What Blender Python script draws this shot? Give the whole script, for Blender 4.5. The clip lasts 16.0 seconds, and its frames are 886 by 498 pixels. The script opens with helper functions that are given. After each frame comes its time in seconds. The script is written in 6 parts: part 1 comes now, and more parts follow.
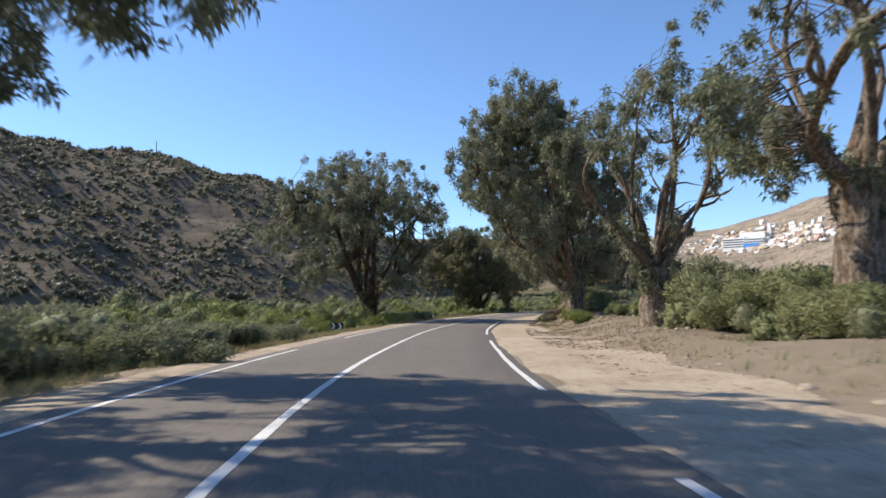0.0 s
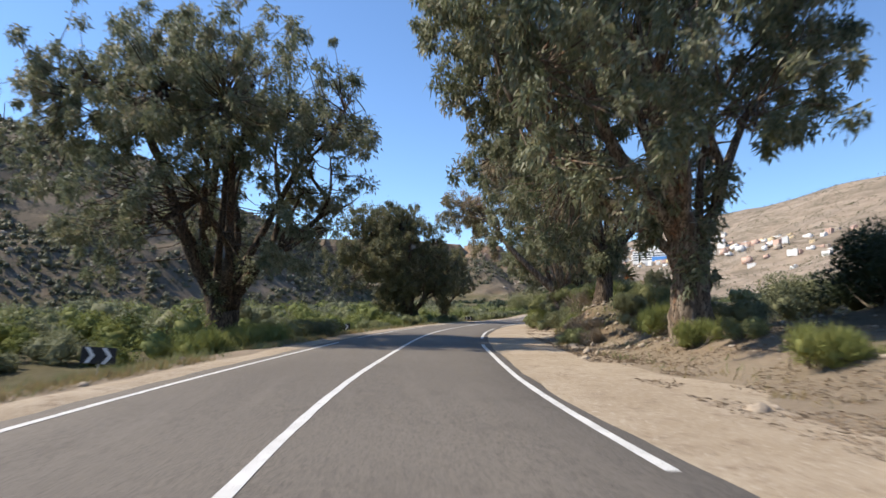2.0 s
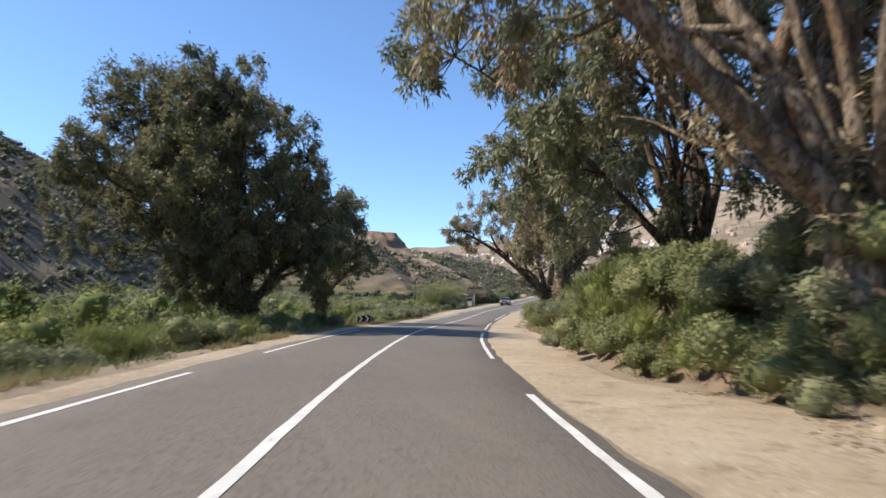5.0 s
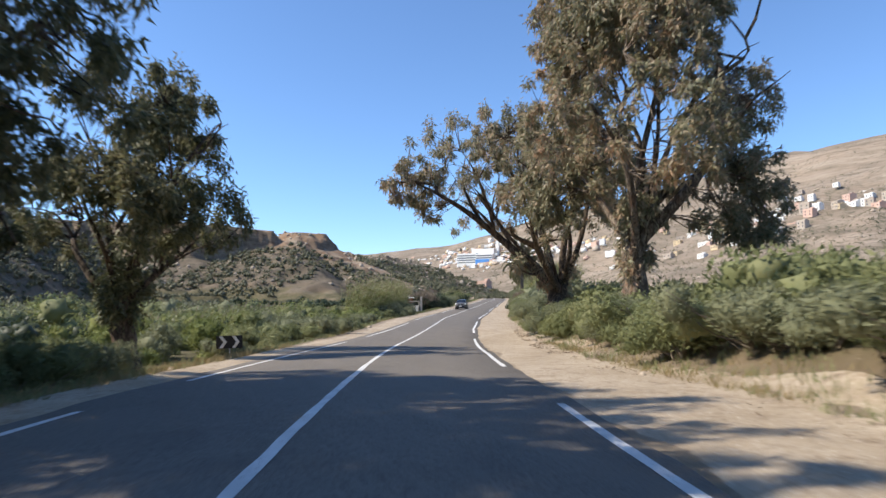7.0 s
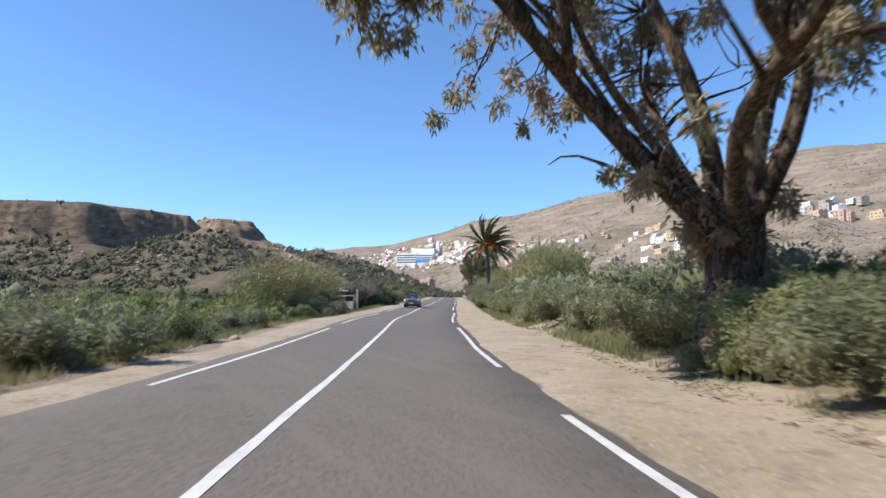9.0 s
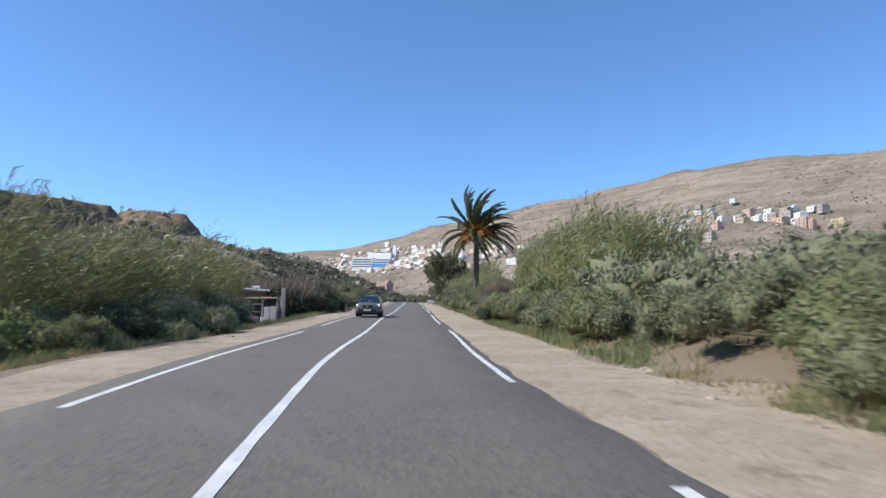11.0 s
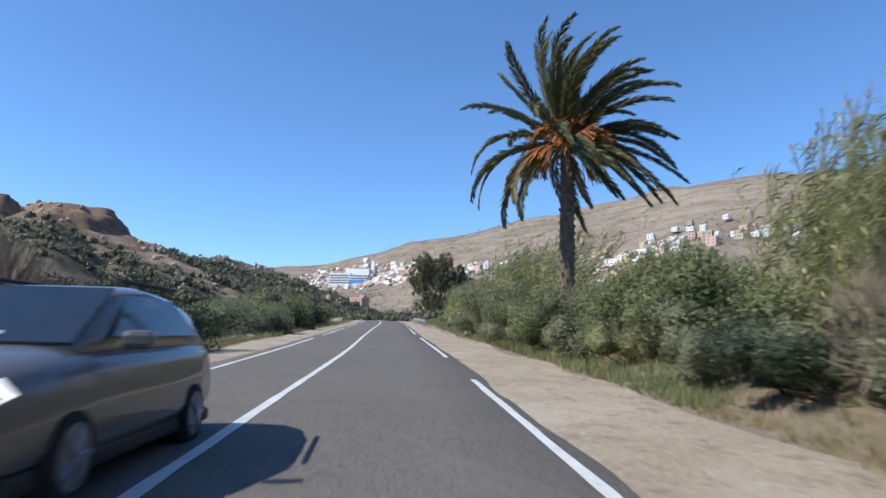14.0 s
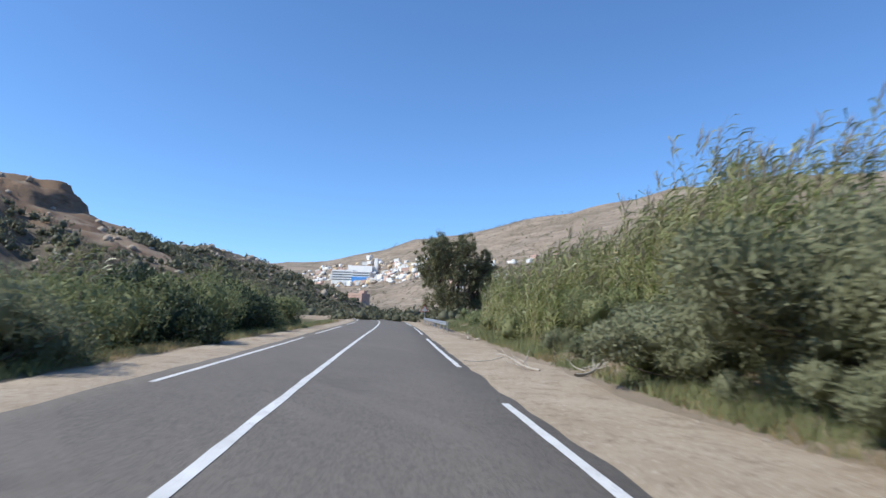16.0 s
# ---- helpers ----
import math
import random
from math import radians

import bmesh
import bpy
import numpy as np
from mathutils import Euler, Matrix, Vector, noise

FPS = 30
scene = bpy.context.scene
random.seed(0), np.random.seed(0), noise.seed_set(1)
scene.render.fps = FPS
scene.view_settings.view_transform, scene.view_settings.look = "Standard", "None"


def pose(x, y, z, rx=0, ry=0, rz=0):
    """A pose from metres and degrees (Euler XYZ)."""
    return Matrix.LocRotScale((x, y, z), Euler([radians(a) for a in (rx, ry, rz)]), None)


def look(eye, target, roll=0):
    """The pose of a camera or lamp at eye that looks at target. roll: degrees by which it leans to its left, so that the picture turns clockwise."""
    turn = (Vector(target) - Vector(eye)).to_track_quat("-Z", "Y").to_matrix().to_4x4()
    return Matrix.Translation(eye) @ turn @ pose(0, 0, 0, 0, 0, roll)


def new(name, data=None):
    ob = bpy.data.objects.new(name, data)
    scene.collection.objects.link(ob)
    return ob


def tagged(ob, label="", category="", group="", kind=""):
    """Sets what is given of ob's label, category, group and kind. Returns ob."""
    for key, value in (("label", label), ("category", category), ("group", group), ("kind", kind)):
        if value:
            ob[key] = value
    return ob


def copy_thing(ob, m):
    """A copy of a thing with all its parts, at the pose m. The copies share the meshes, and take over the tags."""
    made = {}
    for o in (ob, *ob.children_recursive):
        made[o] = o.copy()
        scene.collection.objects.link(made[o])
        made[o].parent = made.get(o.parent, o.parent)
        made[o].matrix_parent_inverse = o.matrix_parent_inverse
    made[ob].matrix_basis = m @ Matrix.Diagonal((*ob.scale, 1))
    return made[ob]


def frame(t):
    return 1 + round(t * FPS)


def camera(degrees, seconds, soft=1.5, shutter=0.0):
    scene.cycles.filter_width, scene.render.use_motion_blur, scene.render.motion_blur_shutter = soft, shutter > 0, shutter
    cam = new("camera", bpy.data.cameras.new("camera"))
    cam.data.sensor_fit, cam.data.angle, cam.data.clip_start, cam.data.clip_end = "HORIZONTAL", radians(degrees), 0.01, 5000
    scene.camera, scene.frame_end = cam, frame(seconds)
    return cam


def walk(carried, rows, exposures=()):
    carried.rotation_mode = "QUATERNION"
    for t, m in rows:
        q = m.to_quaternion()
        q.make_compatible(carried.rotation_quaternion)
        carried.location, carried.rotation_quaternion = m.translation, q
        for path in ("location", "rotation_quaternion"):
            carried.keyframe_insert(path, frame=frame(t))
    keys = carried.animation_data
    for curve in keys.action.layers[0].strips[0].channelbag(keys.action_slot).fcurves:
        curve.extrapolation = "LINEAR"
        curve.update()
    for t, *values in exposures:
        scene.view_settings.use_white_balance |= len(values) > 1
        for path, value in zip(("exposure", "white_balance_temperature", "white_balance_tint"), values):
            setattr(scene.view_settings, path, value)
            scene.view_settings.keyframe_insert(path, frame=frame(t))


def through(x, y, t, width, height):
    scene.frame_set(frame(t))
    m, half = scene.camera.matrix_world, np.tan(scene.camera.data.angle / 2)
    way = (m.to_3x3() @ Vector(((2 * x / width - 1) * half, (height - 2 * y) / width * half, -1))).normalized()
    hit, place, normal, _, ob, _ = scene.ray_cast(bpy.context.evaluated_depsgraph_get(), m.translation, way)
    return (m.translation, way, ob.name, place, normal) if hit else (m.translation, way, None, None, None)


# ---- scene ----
cam = camera(68.0, 16.0, soft=1.5, shutter=0.28)
# seconds; x, y, z in metres and the turn in degrees
PATH = [
    (0.0, (0.132, 0.000, 1.379, 94.53, 0.09, 0.16)),
    (0.5, (-0.485, 8.004, 1.251, 94.72, -0.40, -1.31)),
    (1.0, (-0.637, 15.997, 1.130, 94.96, -0.42, -3.10)),
    (1.5, (-0.685, 23.992, 1.025, 95.59, -0.76, -5.00)),
    (2.0, (-0.376, 31.896, 0.940, 95.27, -0.68, -7.24)),
    (2.5, (0.222, 39.666, 0.883, 95.81, -1.11, -9.02)),
    (3.0, (1.047, 47.332, 0.860, 95.54, -2.82, -10.48)),
    (3.5, (2.163, 54.831, 0.845, 95.71, -2.41, -11.07)),
    (4.0, (3.29, 62.242, 0.828, 95.62, -2.55, -12.85)),
    (4.5, (4.64, 69.51, 0.811, 95.12, -2.18, -15.12)),
    (7.0, (14.353, 104.657, 0.749, 95.69, 0.35, -22.55)),
    (7.5, (16.659, 111.490, 0.740, 95.66, 0.57, -24.10)),
    (8.0, (19.102, 118.249, 0.724, 95.57, 0.55, -26.03)),
    (8.5, (21.758, 124.877, 0.696, 95.48, 0.25, -27.28)),
    (9.0, (24.647, 131.301, 0.679, 95.76, -0.60, -27.95)),
    (11.5, (39.787, 163.081, 1.530, 96.83, -0.93, -32.76)),
    (12.0, (43.172, 169.258, 1.730, 97.64, -1.14, -33.43)),
    (12.5, (46.686, 175.492, 1.956, 97.64, -1.56, -33.71)),
    (13.0, (50.327, 181.934, 2.205, 97.69, -2.17, -33.70)),
    (13.5, (53.891, 188.449, 2.466, 97.96, -2.21, -33.77)),
    (14.0, (57.561, 194.929, 2.736, 97.87, -1.31, -33.69)),
    (14.5, (61.181, 201.466, 2.999, 97.76, -2.05, -33.52)),
    (15.0, (64.918, 207.969, 3.261, 97.88, -1.23, -33.46)),
    (15.5, (68.558, 214.533, 3.533, 97.92, -1.58, -33.40)),
    (16.0, (72.152, 221.172, 3.816, 97.79, -2.33, -33.51)),
]
walk(cam, [(t, pose(*p)) for t, p in PATH], [(0.0, 0.31, 6850, 10), (4.7, 0.42, 6900, 10), (9.0, 0.30, 6400, 8.5), (11.5, 0.10, 6080, 7), (16.0, 0.08, 6030, 7)])

# ---------- world, sun ----------
SUN_EL, SUN_AZ = 44.0, -75.0          # degrees; azimuth clockwise from +y
sun_dir = Vector((math.sin(radians(SUN_AZ)) * math.cos(radians(SUN_EL)), math.cos(radians(SUN_AZ)) * math.cos(radians(SUN_EL)), math.sin(radians(SUN_EL))))
world = bpy.data.worlds.new("sky")
scene.world = world
world.use_nodes = True
wn = world.node_tree.nodes
sky = wn.new("ShaderNodeTexSky")
sky.sky_type = "NISHITA"
sky.sun_disc = False
sky.sun_elevation = radians(SUN_EL)
sky.sun_rotation = radians(SUN_AZ)
sky.altitude = 900
sky.air_density, sky.dust_density, sky.ozone_density = 1.0, 0.0, 8.0
wn["Background"].inputs["Strength"].default_value = 0.18
world.node_tree.links.new(sky.outputs["Color"], wn["Background"].inputs["Color"])
sun = new("sun", bpy.data.lights.new("sun", "SUN"))
sun.data.energy, sun.data.angle, sun.data.color = 5.0, radians(0.53), (1.0, 0.93, 0.83)
sun.matrix_world = look(sun_dir * 100, (0, 0, 0))


# ---------- small builders ----------
def mesh_of(name, verts, faces, mats, smooth=False, mat_ids=None):
    """A mesh from numpy arrays: all faces of one size, or a list of faces."""
    me = bpy.data.meshes.new(name)
    verts = np.asarray(verts, dtype=np.float32)
    if isinstance(faces, np.ndarray):
        n, k = faces.shape
        me.vertices.add(len(verts))
        me.vertices.foreach_set("co", verts.ravel())
        me.loops.add(n * k)
        me.loops.foreach_set("vertex_index", faces.astype(np.int32).ravel())
        me.polygons.add(n)
        me.polygons.foreach_set("loop_start", np.arange(0, n * k, k, dtype=np.int32))
        if mat_ids is not None:
            me.polygons.foreach_set("material_index", np.asarray(mat_ids, dtype=np.int32))
        me.update(calc_edges=True)
    else:
        me.from_pydata(verts.tolist(), [], faces)
        if mat_ids is not None:
            me.polygons.foreach_set("material_index", np.asarray(mat_ids, dtype=np.int32))
    if smooth:
        me.polygons.foreach_set("use_smooth", np.ones(len(me.polygons), dtype=bool))
    for m in mats if isinstance(mats, (list, tuple)) else [mats]:
        me.materials.append(m)
    me.update()
    return me


def part(name, bm, material, parent, label=""):
    """Links a bmesh or a mesh as one object under a thing or a part."""
    if isinstance(bm, bmesh.types.BMesh):
        me = bpy.data.meshes.new(name)
        bm.to_mesh(me)
        bm.free()
        me.materials.append(material)
    else:
        me = bm
    ob = new(name, me)
    if parent is not None:
        ob.parent = parent
    if label:
        ob["label"] = label
    return ob


def thing(name, m, label, category, group="", kind=""):
    ob = new(name)
    ob.empty_display_size = 0.3
    ob.matrix_world = m
    return tagged(ob, label, category, group, kind)


def box(bm, size, at=(0, 0, 0), rot=(0, 0, 0), bevel=0.0, taper=1.0):
    m = Matrix.LocRotScale(at, Euler([radians(a) for a in rot]), None)
    made = bmesh.ops.create_cube(bm, size=1.0)["verts"]
    for v in made:
        k = taper if v.co.z > 0 else 1.0
        v.co = Vector((v.co.x * size[0] * k, v.co.y * size[1] * k, v.co.z * size[2]))
    if bevel:
        edges = list({e for v in made for e in v.link_edges})
        made = list({v for f in bmesh.ops.bevel(bm, geom=edges, offset=bevel, segments=2, profile=0.5, affect="EDGES")["faces"] for v in f.verts} | {v for v in made if v.is_valid})
    bmesh.ops.transform(bm, matrix=m, verts=made)
    return bm


def rod(bm, a, b, r1, r2=None, n=8):
    a, b = Vector(a), Vector(b)
    d = b - a
    made = bmesh.ops.create_cone(bm, cap_ends=True, segments=n, radius1=r1, radius2=r1 if r2 is None else r2, depth=d.length)["verts"]
    bmesh.ops.transform(bm, matrix=Matrix.Translation((a + b) / 2) @ d.to_track_quat("Z", "Y").to_matrix().to_4x4(), verts=made)
    return bm


def tube(points, radii, n=7, rough=0.0, rng=None):
    """Rings round a line: verts and quads."""
    p = np.asarray(points, float)
    r = np.asarray(radii, float)
    d = np.gradient(p, axis=0)
    d /= np.linalg.norm(d, axis=1)[:, None] + 1e-9
    ref = np.where(np.abs(d[:, 2:3]) > 0.9, np.array([[1.0, 0, 0]]), np.array([[0, 0, 1.0]]))
    u = np.cross(ref, d)
    u /= np.linalg.norm(u, axis=1)[:, None] + 1e-9
    w = np.cross(d, u)
    a = np.linspace(0, 2 * np.pi, n, endpoint=False)
    k = r[:, None] * np.ones((1, n))
    if rough:
        k = k * (1 + rng.normal(0, rough, k.shape))
    v = p[:, None] + k[:, :, None] * (np.cos(a)[None, :, None] * u[:, None] + np.sin(a)[None, :, None] * w[:, None])
    i = np.arange(len(p) - 1)[:, None] * n
    j = np.arange(n)[None]
    f = np.stack([i + j, i + (j + 1) % n, i + n + (j + 1) % n, i + n + j], -1).reshape(-1, 4)
    return v.reshape(-1, 3), f


def joined(pieces):
    vs, fs, o = [], [], 0
    for v, f in pieces:
        vs.append(v)
        fs.append(f + o)
        o += len(v)
    return np.concatenate(vs), np.concatenate(fs)


def leaf_cards(at, along, length, width, rng, blade=False, face=None):
    """A bent four-cornered leaf, or a three-cornered blade, at each place, along its direction; face: the way its flat side looks."""
    n = len(at)
    side = rng.normal(size=(n, 3)) if face is None else np.cross(face, along) + rng.normal(0, 0.05, (n, 3))
    side -= along * (side * along).sum(1)[:, None]
    side /= np.linalg.norm(side, axis=1)[:, None] + 1e-9
    up = np.cross(along, side)
    L, W = np.asarray(length).reshape(-1, 1), np.asarray(width).reshape(-1, 1)
    if blade:
        v = np.stack([at - side * W, at + side * W, at + along * L + up * W], 1).reshape(-1, 3)
        return v, np.arange(3 * n).reshape(n, 3)
    mid = at + along * L * 0.45
    v = np.stack([at, mid + side * W + up * W * 0.3, at + along * L, mid - side * W + up * W * 0.3], 1).reshape(-1, 3)
    return v, np.arange(4 * n).reshape(n, 4)


def unit(v):
    return v / (np.linalg.norm(v, axis=-1, keepdims=True) + 1e-9)


def ball(level):
    bm = bmesh.new()
    bmesh.ops.create_icosphere(bm, subdivisions=level, radius=1.0)
    got = np.array([v.co for v in bm.verts]), np.array([[v.index for v in f.verts] for f in bm.faces])
    bm.free()
    return got


BALLS = {k: ball(k) for k in (1, 2)}


def hearts(centres, radii, level, rng, floor=None):
    """The dense inner growth of bushes: an uneven lump at each centre."""
    base, tris = BALLS[level]
    n, k = len(centres), len(base)
    v = centres[:, None] + base[None] * radii[:, None, None] * (1 + rng.normal(0, 0.20, (n, k, 1)))
    if floor is not None:
        v[:, :, 2] = np.maximum(v[:, :, 2], floor[:, None] - 0.1)
    return v.reshape(-1, 3), (tris[None] + k * np.arange(n)[:, None, None]).reshape(-1, 3)


# ---------- materials ----------
def material(name, rough=0.8, metal=0.0, spec=0.3):
    m = bpy.data.materials.new(name)
    m.use_nodes = True
    b = m.node_tree.nodes["Principled BSDF"]
    b.inputs["Roughness"].default_value = rough
    b.inputs["Metallic"].default_value = metal
    b.inputs["Specular IOR Level"].default_value = spec
    return m, m.node_tree.nodes, m.node_tree.links, b


def mixed(nodes, links, fac, a, b, kind="MIX"):
    n = nodes.new("ShaderNodeMix")
    n.data_type, n.blend_type = "RGBA", kind
    for socket, value in ((n.inputs[0], fac), (n.inputs[6], a), (n.inputs[7], b)):
        if isinstance(value, bpy.types.NodeSocket):
            links.new(value, socket)
        elif isinstance(value, tuple):
            socket.default_value = (*value, 1)
        else:
            socket.default_value = value
    return n.outputs[2]


def noise_at(nodes, links, scale, detail=6, rough=0.6, stretch=None):
    g = nodes.new("ShaderNodeNewGeometry")
    n = nodes.new("ShaderNodeTexNoise")
    n.inputs["Scale"].default_value, n.inputs["Detail"].default_value, n.inputs["Roughness"].default_value = scale, detail, rough
    if stretch:
        mp = nodes.new("ShaderNodeMapping")
        mp.inputs["Scale"].default_value = stretch
        links.new(g.outputs["Position"], mp.inputs["Vector"])
        links.new(mp.outputs["Vector"], n.inputs["Vector"])
    else:
        links.new(g.outputs["Position"], n.inputs["Vector"])
    return n.outputs["Fac"]


def ramp(nodes, links, fac, lo, hi):
    n = nodes.new("ShaderNodeMapRange")
    n.inputs["From Min"].default_value, n.inputs["From Max"].default_value = lo, hi
    links.new(fac, n.inputs["Value"])
    return n.outputs["Result"]


def bumped(nodes, links, bsdf, height, strength, distance):
    n = nodes.new("ShaderNodeBump")
    n.inputs["Strength"].default_value, n.inputs["Distance"].default_value = strength, distance
    links.new(height, n.inputs["Height"])
    links.new(n.outputs["Normal"], bsdf.inputs["Normal"])


def simple(name, a, b, scale=3.0, rough=0.8, metal=0.0, bump=0.0, spec=0.3, fine=8.0):
    """Two tones mixed by noise at two scales, with a fine relief."""
    m, n, l, bs = material(name, rough, metal, spec)
    f1 = ramp(n, l, noise_at(n, l, scale), 0.35, 0.65)
    f2 = ramp(n, l, noise_at(n, l, scale * fine, 4), 0.3, 0.7)
    c = mixed(n, l, f1, a, b)
    c = mixed(n, l, 0.35, c, mixed(n, l, f2, tuple(0.6 * v for v in a), tuple(min(1.0, 1.25 * v) for v in b)))
    l.new(c, bs.inputs["Base Color"])
    if bump:
        bumped(n, l, bs, noise_at(n, l, scale * fine * 0.7, 5), bump, 0.03)
    return m


def leafy(name, tones, rough=0.55, through=0.35, scale=0.35, patch=0.45):
    """Leaves: each its own tone, larger patches of tone, and light that comes through."""
    m, n, l, bs = material(name, rough, 0, 0.35)
    g = n.new("ShaderNodeNewGeometry")
    cr = n.new("ShaderNodeValToRGB")
    e = cr.color_ramp.elements
    e[0].position, e[0].color = 0.0, (*tones[0], 1)
    e[1].position, e[1].color = 1.0, (*tones[-1], 1)
    for i, t in enumerate(tones[1:-1]):
        e.new((i + 1) / (len(tones) - 1)).color = (*t, 1)
    mx = n.new("ShaderNodeMix")
    mx.data_type = "FLOAT"
    mx.inputs[0].default_value = patch
    l.new(g.outputs["Random Per Island"], mx.inputs[2])
    l.new(ramp(n, l, noise_at(n, l, scale, 3), 0.3, 0.7), mx.inputs[3])
    l.new(mx.outputs[0], cr.inputs["Fac"])
    l.new(cr.outputs["Color"], bs.inputs["Base Color"])
    tr = n.new("ShaderNodeBsdfTranslucent")
    l.new(cr.outputs["Color"], tr.inputs["Color"])
    add = n.new("ShaderNodeMixShader")
    add.inputs[0].default_value = through
    l.new(bs.outputs[0], add.inputs[1])
    l.new(tr.outputs[0], add.inputs[2])
    l.new(add.outputs[0], n["Material Output"].inputs["Surface"])
    return m


def asphalt_material():
    """Old asphalt: grit, darker and paler patches, long worn streaks and thin cracks."""
    m, n, l, b = material("asphalt", 0.85, 0, 0.25)
    big = ramp(n, l, noise_at(n, l, 0.12, 5), 0.35, 0.65)
    grit = noise_at(n, l, 60, 3, 0.7)
    c = mixed(n, l, big, (0.117, 0.103, 0.087), (0.158, 0.139, 0.116))
    c = mixed(n, l, ramp(n, l, grit, 0.42, 0.75), c, (0.248, 0.218, 0.181))
    c = mixed(n, l, ramp(n, l, noise_at(n, l, 9, 5, 0.75), 0.46, 0.64), c, (0.197, 0.172, 0.142))
    c = mixed(n, l, ramp(n, l, noise_at(n, l, 24, 4, 0.75), 0.52, 0.36), c, (0.081, 0.070, 0.059))
    patch = ramp(n, l, noise_at(n, l, 0.5, 6, 0.65), 0.56, 0.70)
    c = mixed(n, l, mixed(n, l, 0.6, patch, (0, 0, 0)), c, (0.097, 0.084, 0.070))
    streak = ramp(n, l, noise_at(n, l, 1.0, 5, 0.6, (1.6, 0.12, 1)), 0.52, 0.68)
    c = mixed(n, l, mixed(n, l, 0.6, streak, (0, 0, 0)), c, (0.197, 0.173, 0.144))
    l.new(c, b.inputs["Base Color"])
    bumped(n, l, b, grit, 0.35, 0.01)
    return m


def ground_material():
    """Dry soil: pale sand low down, stony beige slopes, darker brown where the rock is steep, thin green in patches."""
    m, n, l, b = material("dry_ground", 0.95, 0, 0.1)
    a = ramp(n, l, noise_at(n, l, 0.05, 8, 0.6), 0.35, 0.65)
    d = ramp(n, l, noise_at(n, l, 0.9, 8, 0.65), 0.35, 0.65)
    fine = noise_at(n, l, 14, 6, 0.7)
    c = mixed(n, l, a, (0.317, 0.250, 0.179), (0.261, 0.202, 0.139))
    c = mixed(n, l, mixed(n, l, 0.6, d, (0, 0, 0)), c, (0.356, 0.293, 0.222))
    c = mixed(n, l, ramp(n, l, fine, 0.5, 0.8), c, (0.412, 0.348, 0.277))
    c = mixed(n, l, ramp(n, l, fine, 0.42, 0.2), c, (0.150, 0.115, 0.079))
    g = n.new("ShaderNodeNewGeometry")
    sep = n.new("ShaderNodeSeparateXYZ")
    l.new(g.outputs["Normal"], sep.inputs[0])
    steep = ramp(n, l, sep.outputs["Z"], 0.80, 0.45)
    strata = ramp(n, l, noise_at(n, l, 0.5, 8, 0.7, (0.45, 0.45, 1.3)), 0.38, 0.62)
    rock = mixed(n, l, strata, (0.107, 0.077, 0.054), (0.261, 0.198, 0.139))
    c = mixed(n, l, ramp(n, l, sep.outputs["Z"], 0.96, 0.86), c, mixed(n, l, a, (0.299, 0.198, 0.128), (0.238, 0.157, 0.101)))
    at = n.new("ShaderNodeAttribute")
    at.attribute_name = "hillside"
    stony = mixed(n, l, a, (0.131, 0.105, 0.075), (0.186, 0.150, 0.109))
    stony = mixed(n, l, ramp(n, l, noise_at(n, l, 0.42, 8, 0.7), 0.52, 0.62), stony, (0.063, 0.062, 0.040))
    stony = mixed(n, l, ramp(n, l, fine, 0.58, 0.78), stony, (0.261, 0.218, 0.166))
    far = mixed(n, l, ramp(n, l, noise_at(n, l, 0.012, 8, 0.65), 0.4, 0.62), (0.295, 0.231, 0.172), (0.207, 0.167, 0.125))
    ledges = noise_at(n, l, 1.0, 7, 0.7, (0.011, 0.011, 0.097))
    far = mixed(n, l, ramp(n, l, ledges, 0.50, 0.68), far, (0.343, 0.282, 0.220))
    far = mixed(n, l, ramp(n, l, ledges, 0.47, 0.30), far, (0.145, 0.119, 0.088))
    tufted = ramp(n, l, noise_at(n, l, 0.10, 8, 0.8), 0.52, 0.60)
    far = mixed(n, l, mixed(n, l, ramp(n, l, noise_at(n, l, 0.008, 5, 0.6), 0.62, 0.42), (0, 0, 0), tufted), far, (0.104, 0.095, 0.063))
    sx = n.new("ShaderNodeSeparateColor")
    l.new(at.outputs["Color"], sx.inputs[0])
    c = mixed(n, l, sx.outputs[0], c, stony)
    meadow = mixed(n, l, d, (0.092, 0.087, 0.044), (0.147, 0.127, 0.071))
    meadow = mixed(n, l, ramp(n, l, noise_at(n, l, 0.22, 6, 0.65), 0.56, 0.68), meadow, (0.214, 0.171, 0.111))
    c = mixed(n, l, sx.outputs[2], c, meadow)
    c = mixed(n, l, sx.outputs[1], c, far)
    c = mixed(n, l, steep, c, rock)
    l.new(c, b.inputs["Base Color"])
    relief = n.new("ShaderNodeMath")
    relief.operation = "MULTIPLY_ADD"
    l.new(noise_at(n, l, 1.1, 9, 0.72), relief.inputs[0])
    relief.inputs[1].default_value = 4.0
    l.new(fine, relief.inputs[2])
    bumped(n, l, b, relief.outputs[0], 0.7, 0.10)
    return m


ASPHALT = asphalt_material()
GROUND = ground_material()


def paint_material():
    """Road paint, worn through to the asphalt in spots."""
    m, n, l, b = material("road_paint", 0.7, 0, 0.3)
    c = mixed(n, l, ramp(n, l, noise_at(n, l, 2.0, 5), 0.35, 0.65), (0.56, 0.55, 0.52), (0.70, 0.69, 0.66))
    c = mixed(n, l, ramp(n, l, noise_at(n, l, 14, 6, 0.75), 0.57, 0.66), c, (0.30, 0.285, 0.26))
    l.new(c, b.inputs["Base Color"])
    return m


LINE = paint_material()


